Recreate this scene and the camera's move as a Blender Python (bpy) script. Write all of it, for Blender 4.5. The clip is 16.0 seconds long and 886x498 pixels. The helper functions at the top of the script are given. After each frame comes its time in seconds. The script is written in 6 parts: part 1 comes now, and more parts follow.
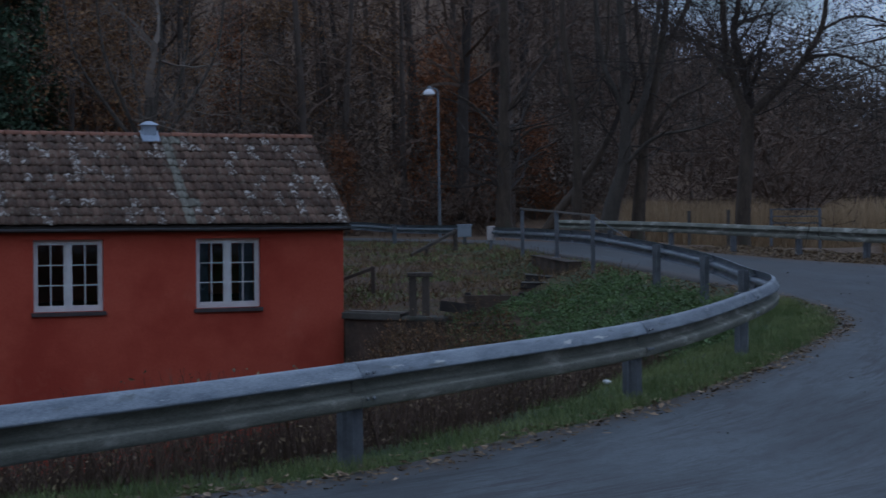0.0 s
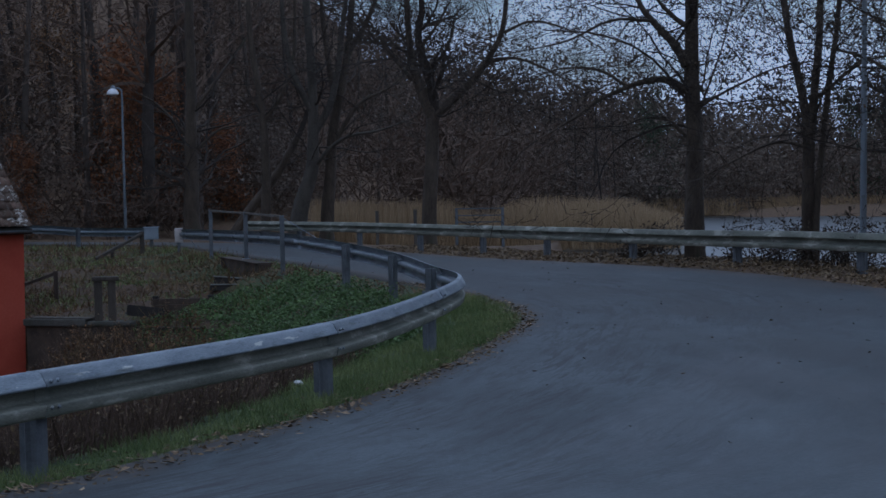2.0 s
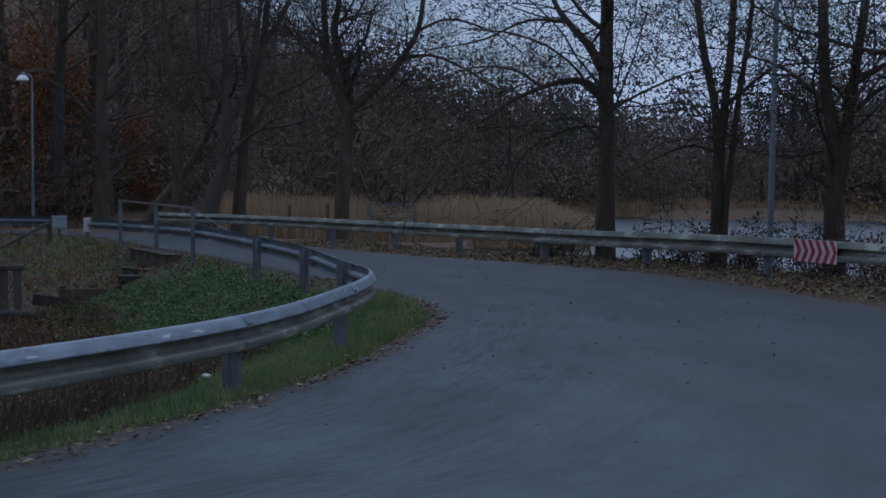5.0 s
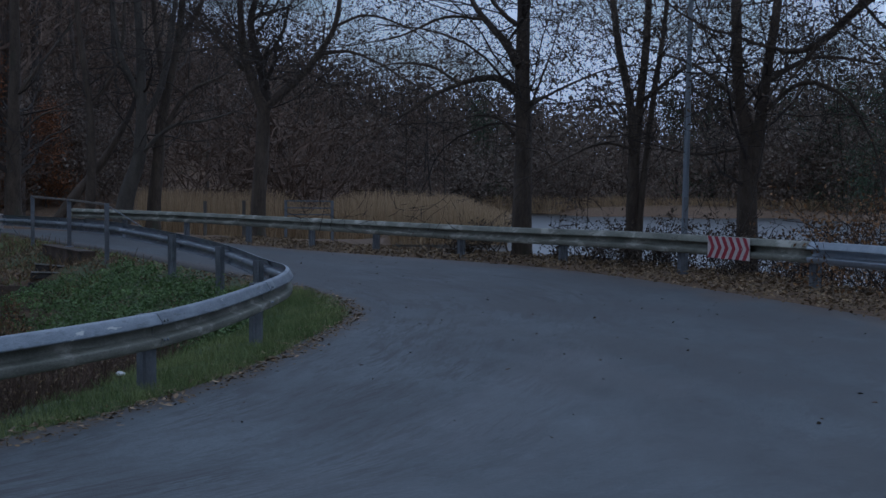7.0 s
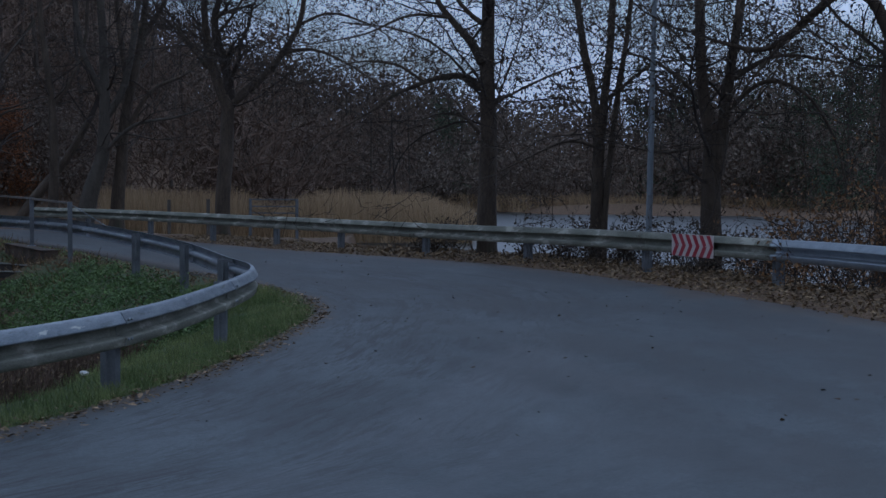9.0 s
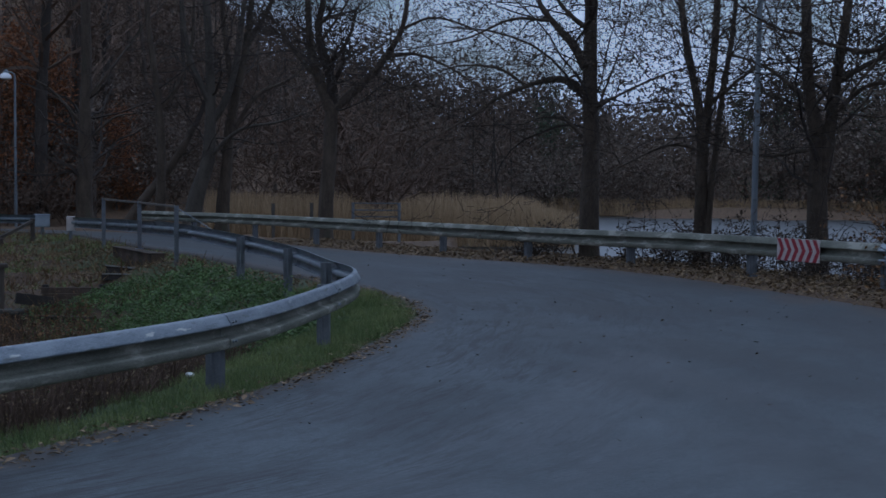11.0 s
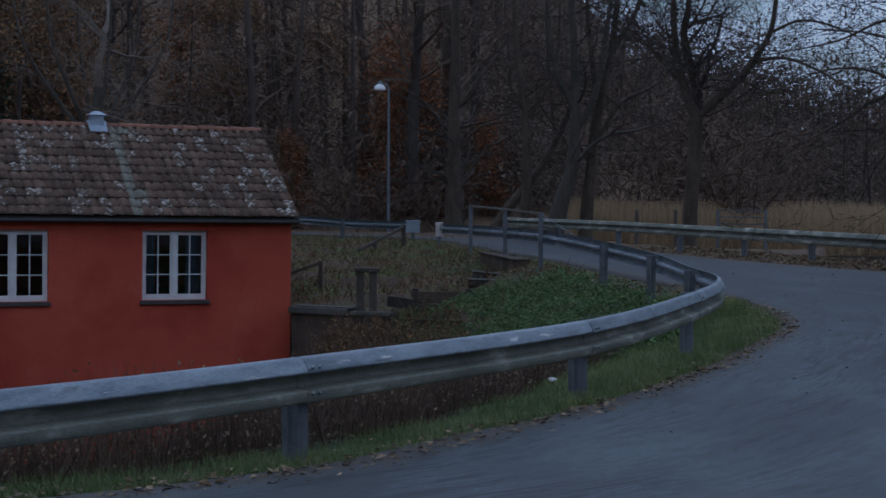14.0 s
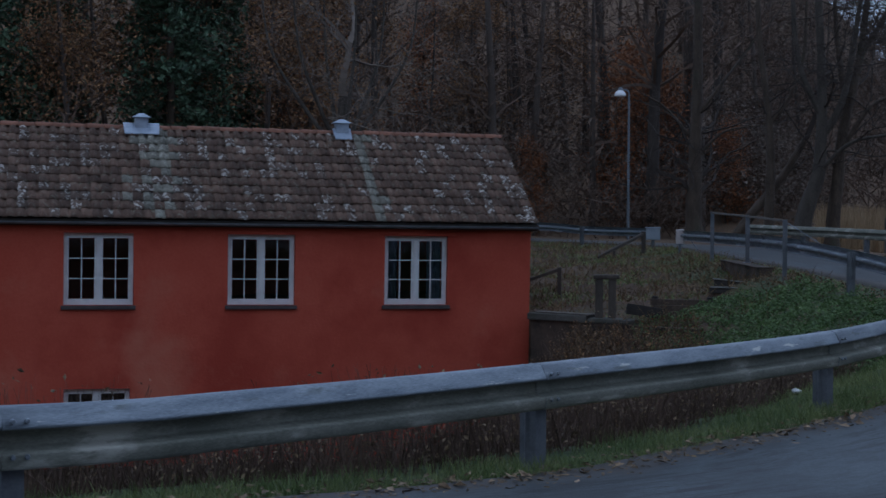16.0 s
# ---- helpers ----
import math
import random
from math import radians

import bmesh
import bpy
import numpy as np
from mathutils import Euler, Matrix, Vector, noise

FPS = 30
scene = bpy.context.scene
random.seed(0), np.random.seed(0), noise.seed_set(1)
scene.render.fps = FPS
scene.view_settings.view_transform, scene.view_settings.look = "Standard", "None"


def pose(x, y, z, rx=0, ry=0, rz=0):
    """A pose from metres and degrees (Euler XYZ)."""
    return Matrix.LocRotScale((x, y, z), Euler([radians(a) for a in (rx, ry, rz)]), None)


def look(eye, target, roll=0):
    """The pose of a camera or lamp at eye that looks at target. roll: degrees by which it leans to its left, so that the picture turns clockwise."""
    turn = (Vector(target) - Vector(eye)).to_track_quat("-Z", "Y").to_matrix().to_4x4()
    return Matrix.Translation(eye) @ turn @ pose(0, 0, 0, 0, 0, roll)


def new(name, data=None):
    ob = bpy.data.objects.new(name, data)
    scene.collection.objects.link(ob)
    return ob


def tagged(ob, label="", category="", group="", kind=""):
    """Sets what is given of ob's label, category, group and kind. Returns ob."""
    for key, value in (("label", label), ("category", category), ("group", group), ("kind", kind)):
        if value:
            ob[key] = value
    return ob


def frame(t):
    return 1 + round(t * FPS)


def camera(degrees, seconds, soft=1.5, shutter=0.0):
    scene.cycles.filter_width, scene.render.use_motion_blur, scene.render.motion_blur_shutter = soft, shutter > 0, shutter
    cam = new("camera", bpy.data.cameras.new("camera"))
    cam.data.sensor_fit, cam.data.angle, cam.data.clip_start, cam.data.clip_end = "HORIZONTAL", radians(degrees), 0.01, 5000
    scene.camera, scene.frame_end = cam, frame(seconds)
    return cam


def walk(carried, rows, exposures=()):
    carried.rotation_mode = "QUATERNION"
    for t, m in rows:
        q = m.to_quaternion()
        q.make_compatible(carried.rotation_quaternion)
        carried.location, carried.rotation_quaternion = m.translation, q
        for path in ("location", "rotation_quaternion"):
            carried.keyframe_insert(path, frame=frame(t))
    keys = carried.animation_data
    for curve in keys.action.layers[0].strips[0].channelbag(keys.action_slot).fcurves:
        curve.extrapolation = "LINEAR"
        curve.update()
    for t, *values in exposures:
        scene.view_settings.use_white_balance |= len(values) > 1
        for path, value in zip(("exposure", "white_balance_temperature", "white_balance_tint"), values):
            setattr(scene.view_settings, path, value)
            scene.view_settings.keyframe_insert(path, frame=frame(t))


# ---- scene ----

# ---------------- camera ----------------
EYE = (0.0, 0.0, 1.8)
PATH = [
    (0.0, 88.002, 0.811, -0.466), (0.5, 87.919, 0.951, -4.374), (1.0, 87.86, 1.05, -7.458),
    (1.5, 87.825, 1.132, -10.195), (2.0, 87.834, 1.18, -12.114), (2.5, 87.771, 1.129, -13.314),
    (3.0, 87.73, 0.218, -14.117), (3.5, 87.691, -0.047, -14.776), (5.8, 87.665, -0.32, -16.162),
    (6.0, 87.649, -0.318, -16.606), (6.5, 87.61, -0.315, -17.659), (7.0, 87.552, -0.298, -18.483),
    (7.5, 87.517, -0.30, -19.024), (8.0, 87.508, -0.225, -19.44), (8.2, 87.503, -0.22, -19.57),
    (8.7, 87.495, -0.23, -19.78), (9.2, 87.49, -0.24, -19.80), (9.7, 87.47, -0.25, -19.62),
    (10.3, 87.45, -0.25, -18.67), (10.5, 87.506, -0.224, -17.973), (11.0, 87.62, -0.208, -15.97),
    (11.5, 87.618, -0.208, -13.869), (12.0, 87.692, -0.198, -11.616), (12.5, 87.709, -0.202, -9.345),
    (13.0, 87.752, -0.23, -7.334), (13.5, 87.845, -0.18, -4.923), (14.0, 87.84, -0.166, -2.379),
    (14.5, 87.929, -0.131, 0.023), (15.0, 87.992, -0.12, 2.243), (15.5, 88.057, -0.171, 4.465),
    (16.0, 88.058, -0.203, 6.593)]
cam = camera(32.4, 16.0, shutter=0.25)
walk(cam, [(t, pose(*EYE, rx, ry, rz)) for t, rx, ry, rz in PATH], exposures=[(0.0, -1.45, 5400, 9)])

# ---------------- sky and light ----------------
world = bpy.data.worlds.new("dusk_sky")
scene.world = world
world.use_nodes = True
wn, wl = world.node_tree.nodes, world.node_tree.links
sky = wn.new("ShaderNodeTexSky")
sky.sky_type, sky.sun_disc = "NISHITA", False
sky.sun_elevation, sky.sun_rotation = radians(9), radians(200)
sky.air_density, sky.dust_density, sky.ozone_density = 1.0, 3.0, 2.0
# thin cloud: the sky's own light, made paler where the cloud is thicker
wcoord, wnoise, wramp, wmix = (wn.new(k) for k in ("ShaderNodeTexCoord", "ShaderNodeTexNoise", "ShaderNodeValToRGB", "ShaderNodeMix"))
wnoise.inputs["Scale"].default_value, wnoise.inputs["Detail"].default_value = 5.0, 5.0
wmap = wn.new("ShaderNodeMapping")
wmap.inputs["Scale"].default_value = (1, 1, 2.5)
wramp.color_ramp.elements[0].position, wramp.color_ramp.elements[1].position = 0.30, 0.55
wmix.data_type = "RGBA"
wmix.inputs["B"].default_value = (10.3, 11.6, 14.5, 1)
wl.new(wcoord.outputs["Generated"], wmap.inputs["Vector"])
wl.new(wmap.outputs["Vector"], wnoise.inputs["Vector"])
wl.new(wnoise.outputs["Fac"], wramp.inputs["Fac"])
wl.new(wramp.outputs["Color"], wmix.inputs["Factor"])
wl.new(sky.outputs["Color"], wmix.inputs["A"])
bg = wn["Background"]
bg.inputs["Strength"].default_value = 0.15
wl.new(wmix.outputs["Result"], bg.inputs["Color"])
sun = new("sun", bpy.data.lights.new("sun", "SUN"))
sun.data.energy, sun.data.angle, sun.data.color = 0.5, radians(60), (0.95, 0.97, 1.0)
sun.matrix_world = look((0, 0, 60), (2, 8, 0))


# ---------------- materials ----------------
def mat(name, c1, c2, scale=4.0, rough=0.8, bump=0.3, fine=60.0, metal=0.0, c3=None, c3_scale=1.0, c3_at=(0.5, 0.65),
        stretch=(1, 1, 1), per=0.0, island=0.0, spec=0.5, dist=0.02, place=False, c4=None, c4_at=(0.56, 0.7)):
    """Two tones mixed by a coarse and a fine noise, a third in patches, fine relief; per: variation from object to object."""
    m = bpy.data.materials.new(name)
    m.use_nodes = True
    n, l = m.node_tree.nodes, m.node_tree.links
    b = n["Principled BSDF"]
    b.inputs["Roughness"].default_value, b.inputs["Metallic"].default_value = rough, metal
    b.inputs["Specular IOR Level"].default_value = spec
    co, mp = n.new("ShaderNodeTexCoord"), n.new("ShaderNodeMapping")
    mp.inputs["Scale"].default_value = stretch
    l.new(n.new("ShaderNodeNewGeometry").outputs["Position"] if place else co.outputs["Object"], mp.inputs["Vector"])

    def noise_node(s, detail=5.0):
        k = n.new("ShaderNodeTexNoise")
        k.inputs["Scale"].default_value, k.inputs["Detail"].default_value = s, detail
        k.inputs["Roughness"].default_value = 0.62
        l.new(mp.outputs["Vector"], k.inputs["Vector"])
        return k.outputs["Fac"]

    def ramp(fac, lo, hi):
        k = n.new("ShaderNodeMapRange")
        k.inputs["From Min"].default_value, k.inputs["From Max"].default_value = lo, hi
        l.new(fac, k.inputs["Value"])
        return k.outputs["Result"]

    def mixed(fac, a, bb):
        k = n.new("ShaderNodeMix")
        k.data_type = "RGBA"
        l.new(fac, k.inputs["Factor"])
        for sock, v in (("A", a), ("B", bb)):
            if isinstance(v, tuple):
                k.inputs[sock].default_value = (*v, 1)
            else:
                l.new(v, k.inputs[sock])
        return k.outputs["Result"]

    coarse, small = noise_node(scale), noise_node(fine, 3.0)
    add = n.new("ShaderNodeMath")
    add.operation = "MULTIPLY_ADD"
    l.new(small, add.inputs[0])
    add.inputs[1].default_value = 0.55
    l.new(coarse, add.inputs[2])
    col = mixed(ramp(add.outputs[0], 0.58, 0.98), c1, c2)
    if c3:
        col = mixed(ramp(noise_node(c3_scale, 6.0), *c3_at), col, c3)
    if c4:
        col = mixed(ramp(noise_node(c3_scale * 0.8, 7.0), *c4_at), col, c4)
    if per or island:
        src = n.new("ShaderNodeObjectInfo").outputs["Random"] if per else n.new("ShaderNodeNewGeometry").outputs["Random Per Island"]
        hsv = n.new("ShaderNodeHueSaturation")
        l.new(ramp(src, 0, 1), hsv.inputs["Value"])
        k = hsv.inputs["Value"].links[0].from_node
        k.inputs["To Min"].default_value, k.inputs["To Max"].default_value = 1 - (per or island), 1 + (per or island)
        l.new(col, hsv.inputs["Color"])
        col = hsv.outputs["Color"]
    l.new(col, b.inputs["Base Color"])
    if bump:
        k = n.new("ShaderNodeBump")
        k.inputs["Strength"].default_value, k.inputs["Distance"].default_value = bump, dist
        l.new(add.outputs[0], k.inputs["Height"])
        l.new(k.outputs["Normal"], b.inputs["Normal"])
    return m


M = {}
M["asphalt"] = mat("asphalt", (0.040, 0.051, 0.056), (0.098, 0.121, 0.132), 0.9, 0.6, 0.8, 75, stretch=(0.9, 0.35, 1), dist=0.008)
M["steel"] = mat("galvanised_steel", (0.165, 0.190, 0.218), (0.33, 0.365, 0.395), 2.2, 0.5, 0.15, 30, 0.8, c3=(0.58, 0.58, 0.55), c3_scale=3.4,
                 c3_at=(0.625, 0.665), stretch=(1, 1, 6), c4=(0.125, 0.135, 0.125), c4_at=(0.58, 0.72))
M["steel_dirt_shade"] = mat("mossy_shade_steel", (0.130, 0.135, 0.106), (0.285, 0.285, 0.235), 1.6, 0.7, 0.2, 30, 0.3, c3=(0.42, 0.41, 0.35), c3_scale=1.6, c3_at=(0.56, 0.63), stretch=(1, 1, 3))
M["steel_new"] = mat("bright_steel", (0.26, 0.30, 0.34), (0.40, 0.44, 0.48), 3.0, 0.45, 0.1, 45, 0.85)
M["post_steel"] = mat("post_steel", (0.105, 0.115, 0.128), (0.18, 0.195, 0.212), 5, 0.65, 0.15, 60, 0.3)
M["pole"] = mat("painted_pole", (0.15, 0.175, 0.20), (0.23, 0.26, 0.285), 2, 0.5, 0.1, 40, 0.3, stretch=(3, 3, 0.4))
M["plaster"] = mat("red_limewash", (0.425, 0.066, 0.034), (0.495, 0.096, 0.054), 0.7, 0.9, 0.35, 18, c3=(0.355, 0.047, 0.024), c3_scale=0.42, c3_at=(0.47, 0.60), c4=(0.50, 0.150, 0.090), c4_at=(0.55, 0.70))
TILE = ((0.086, 0.054, 0.038), (0.175, 0.112, 0.080), 3.0, 0.9, 0.5, 60)
M["tile"] = mat("clay_tile", *TILE, per=0.35, c3=(0.20, 0.182, 0.135), c3_scale=9.0, c3_at=(0.55, 0.68), place=True)
M["tile_rest"] = mat("clay_tile_rest", *TILE, island=0.35, c3=(0.20, 0.182, 0.135), c3_scale=9.0, c3_at=(0.55, 0.68), place=True)
M["tile_lichen"] = mat("lichen_tile", (0.092, 0.066, 0.050), (0.17, 0.122, 0.094), 3.0, 0.9, 0.5, 60, island=0.25, c3=(0.50, 0.47, 0.42), c3_scale=9.0, c3_at=(0.535, 0.585), place=True)
M["tile_washed"] = mat("washed_tile", (0.14, 0.132, 0.105), (0.245, 0.232, 0.185), 3.0, 0.9, 0.5, 60, island=0.25, c3=(0.32, 0.315, 0.26), c3_scale=7.0, c3_at=(0.5, 0.62), place=True)
M["ridge"] = mat("ridge_tile_clay", (0.15, 0.072, 0.047), (0.26, 0.12, 0.075), 3, 0.9, 0.4, 50, per=0.2)
M["white"] = mat("white_paint", (0.62, 0.62, 0.62), (0.78, 0.78, 0.77), 5, 0.55, 0.1, 60)
M["sill"] = mat("dark_sill", (0.05, 0.04, 0.04), (0.09, 0.07, 0.065), 5, 0.8, 0.2, 50)
M["zinc"] = mat("zinc_sheet", (0.27, 0.32, 0.39), (0.40, 0.46, 0.54), 6, 0.5, 0.1, 50, 0.3)
M["zinc_dark"] = mat("zinc_gutter", (0.13, 0.15, 0.17), (0.22, 0.24, 0.26), 4, 0.5, 0.1, 50, 0.4)
M["bark"] = mat("bark", (0.042, 0.031, 0.022), (0.105, 0.080, 0.058), 4, 0.95, 1.0, 26, stretch=(1, 1, 0.3), c3=(0.045, 0.050, 0.032), c3_scale=1.2, c3_at=(0.55, 0.7), dist=0.05)
M["bark_far"] = mat("far_bark", (0.046, 0.036, 0.029), (0.086, 0.068, 0.055), 2, 0.95, 0.5, 12, stretch=(1, 1, 0.3), per=0.35, dist=0.05)
M["twig_pale"] = mat("pale_twig", (0.12, 0.098, 0.080), (0.22, 0.182, 0.150), 0.4, 0.95, 0, 4)
M["bark_pale"] = mat("pale_bark", (0.048, 0.041, 0.033), (0.098, 0.085, 0.069), 3, 0.95, 0.7, 26, stretch=(1, 1, 0.4), dist=0.04)
M["twig"] = mat("twig", (0.028, 0.022, 0.018), (0.062, 0.048, 0.038), 0.35, 0.95, 0, 4)
M["twig_far"] = mat("far_twig", (0.088, 0.060, 0.043), (0.165, 0.112, 0.080), 0.12, 0.95, 0, 1.5, per=0.3)
M["brush"] = mat("brush_leaf", (0.105, 0.084, 0.066), (0.20, 0.158, 0.124), 0.5, 0.9, 0, 6, island=0.25)
M["leaf_dark"] = mat("old_leaf", (0.048, 0.036, 0.024), (0.095, 0.066, 0.042), 3, 0.8, 0, 30, island=0.4)
M["leaf_rust"] = mat("rust_leaf", (0.155, 0.060, 0.021), (0.29, 0.112, 0.038), 1.5, 0.8, 0, 20, island=0.4)
M["leaf_brown"] = mat("brown_leaf", (0.135, 0.068, 0.027), (0.27, 0.150, 0.064), 3, 0.8, 0, 30, island=0.5)
M["leaf_fallen"] = mat("fallen_leaf", (0.085, 0.058, 0.032), (0.25, 0.175, 0.095), 5, 0.75, 0, 40, island=0.5)
M["leaf_pale"] = mat("pale_leaf", (0.15, 0.095, 0.055), (0.40, 0.30, 0.19), 6, 0.75, 0, 40, island=0.6)
M["leaf_green"] = mat("nettle_leaf", (0.046, 0.092, 0.024), (0.130, 0.200, 0.055), 2, 0.6, 0, 20, island=0.4)
M["needle"] = mat("needle", (0.030, 0.060, 0.032), (0.068, 0.108, 0.056), 0.7, 0.8, 0, 10, island=0.4)
M["grass"] = mat("grass_blade", (0.070, 0.122, 0.030), (0.230, 0.258, 0.092), 1.3, 0.7, 0, 10, island=0.4)
M["straw"] = mat("dry_stalk", (0.062, 0.038, 0.017), (0.205, 0.132, 0.060), 1.4, 0.85, 0, 10, island=0.4)
M["weed"] = mat("dead_weed", (0.068, 0.043, 0.031), (0.140, 0.092, 0.066), 0.8, 0.9, 0, 10, island=0.3)
M["reed"] = mat("reed", (0.27, 0.185, 0.100), (0.43, 0.310, 0.180), 0.25, 0.85, 0, 5, island=0.3)
M["wood"] = mat("grey_wood", (0.075, 0.066, 0.056), (0.15, 0.135, 0.115), 4, 0.9, 0.6, 40, stretch=(1, 1, 0.2))
M["wood_brown"] = mat("brown_wood", (0.042, 0.034, 0.027), (0.095, 0.078, 0.062), 4, 0.9, 0.6, 40, stretch=(1, 1, 0.2))
M["wood_dark"] = mat("wet_wood", (0.018, 0.015, 0.013), (0.04, 0.034, 0.028), 4, 0.8, 0.6, 40)
M["plank"] = mat("pale_plank", (0.15, 0.15, 0.135), (0.26, 0.26, 0.24), 4, 0.85, 0.4, 40, stretch=(0.3, 1, 1))
M["concrete"] = mat("old_concrete", (0.05, 0.048, 0.040), (0.115, 0.108, 0.092), 2, 0.9, 0.5, 30, c3=(0.055, 0.06, 0.04), c3_scale=1.3, c3_at=(0.48, 0.62))
M["brown_shade_concrete"] = mat("stained_shade_concrete", (0.046, 0.032, 0.023), (0.105, 0.074, 0.053), 2, 0.9, 0.5, 30, c3=(0.03, 0.026, 0.018), c3_scale=1.4, c3_at=(0.5, 0.64))
M["cabinet"] = mat("cabinet_paint", (0.20, 0.235, 0.27), (0.28, 0.32, 0.36), 4, 0.5, 0.1, 40)
M["sign_white"] = mat("sign_white", (0.46, 0.41, 0.39), (0.58, 0.53, 0.50), 8, 0.5, 0, 60)
M["sign_red"] = mat("sign_red", (0.26, 0.022, 0.035), (0.34, 0.035, 0.05), 8, 0.5, 0, 60)
M["paper"] = mat("litter_paper", (0.5, 0.5, 0.49), (0.66, 0.66, 0.65), 8, 0.7, 0.2, 30)
M["curtain"] = mat("curtain", (0.10, 0.13, 0.18), (0.16, 0.20, 0.26), 2, 0.9, 0, 30)
M["room"] = mat("room_plaster", (0.20, 0.18, 0.16), (0.26, 0.24, 0.22), 2, 0.9, 0, 30)
M["lamp_glass"] = mat("lamp_glass", (0.80, 0.82, 0.86), (0.88, 0.9, 0.92), 8, 0.25, 0, 40)

m = bpy.data.materials.new("window_glass")
m.use_nodes = True
b = m.node_tree.nodes["Principled BSDF"]
b.inputs["Base Color"].default_value, b.inputs["Roughness"].default_value = (0.75, 0.8, 0.82, 1), 0.03
b.inputs["Transmission Weight"].default_value, b.inputs["IOR"].default_value = 1.0, 1.45
M["glass"] = m

m = bpy.data.materials.new("lake_water")
m.use_nodes = True
n, l = m.node_tree.nodes, m.node_tree.links
b = n["Principled BSDF"]
b.inputs["Base Color"].default_value, b.inputs["Roughness"].default_value = (0.012, 0.015, 0.014, 1), 0.32
b.inputs["Specular IOR Level"].default_value = 0.8
tc, tn, tb = n.new("ShaderNodeTexCoord"), n.new("ShaderNodeTexNoise"), n.new("ShaderNodeBump")
tn.inputs["Scale"].default_value, tn.inputs["Detail"].default_value = 2.5, 3
tb.inputs["Strength"].default_value, tb.inputs["Distance"].default_value = 0.35, 0.05
l.new(tc.outputs["Object"], tn.inputs["Vector"])
l.new(tn.outputs["Fac"], tb.inputs["Height"])
l.new(tb.outputs["Normal"], b.inputs["Normal"])
M["water"] = m


def ground_material():
    m = bpy.data.materials.new("ground_cover")
    m.use_nodes = True
    n, l = m.node_tree.nodes, m.node_tree.links
    b = n["Principled BSDF"]
    b.inputs["Roughness"].default_value = 0.95
    co = n.new("ShaderNodeTexCoord")

    def tone(c1, c2, s):
        k, r = n.new("ShaderNodeTexNoise"), n.new("ShaderNodeMix")
        k.inputs["Scale"].default_value, k.inputs["Detail"].default_value, k.inputs["Roughness"].default_value = s, 8, 0.7
        l.new(co.outputs["Object"], k.inputs["Vector"])
        mr = n.new("ShaderNodeMapRange")
        mr.inputs["From Min"].default_value, mr.inputs["From Max"].default_value = 0.35, 0.68
        l.new(k.outputs["Fac"], mr.inputs["Value"])
        r.data_type = "RGBA"
        r.inputs["A"].default_value, r.inputs["B"].default_value = (*c1, 1), (*c2, 1)
        l.new(mr.outputs["Result"], r.inputs["Factor"])
        return r.outputs["Result"], k.outputs["Fac"]

    soil, h1 = tone((0.040, 0.025, 0.015), (0.118, 0.073, 0.042), 5)
    turf, _ = tone((0.030, 0.055, 0.018), (0.075, 0.085, 0.035), 3)
    litter, _ = tone((0.065, 0.040, 0.022), (0.19, 0.118, 0.064), 7)
    dark_bed, _ = tone((0.014, 0.010, 0.008), (0.042, 0.030, 0.021), 6)
    col = soil
    for key, other in (("turf", turf), ("litter", litter), ("dark_bed", dark_bed)):
        at, nz, ad, mr, mx = (n.new(k) for k in ("ShaderNodeAttribute", "ShaderNodeTexNoise", "ShaderNodeMath", "ShaderNodeMapRange", "ShaderNodeMix"))
        at.attribute_name = key
        nz.inputs["Scale"].default_value, nz.inputs["Detail"].default_value = 1.7, 5
        l.new(co.outputs["Object"], nz.inputs["Vector"])
        l.new(at.outputs["Fac"], ad.inputs[0])
        l.new(nz.outputs["Fac"], ad.inputs[1])
        mr.inputs["From Min"].default_value, mr.inputs["From Max"].default_value = 0.8, 1.15
        l.new(ad.outputs[0], mr.inputs["Value"])
        mx.data_type = "RGBA"
        l.new(mr.outputs["Result"], mx.inputs["Factor"])
        l.new(col, mx.inputs["A"])
        l.new(other, mx.inputs["B"])
        col = mx.outputs["Result"]
    l.new(col, b.inputs["Base Color"])
    bp = n.new("ShaderNodeBump")
    bp.inputs["Strength"].default_value, bp.inputs["Distance"].default_value = 0.7, 0.06
    l.new(h1, bp.inputs["Height"])
    l.new(bp.outputs["Normal"], b.inputs["Normal"])
    return m


M["ground"] = ground_material()


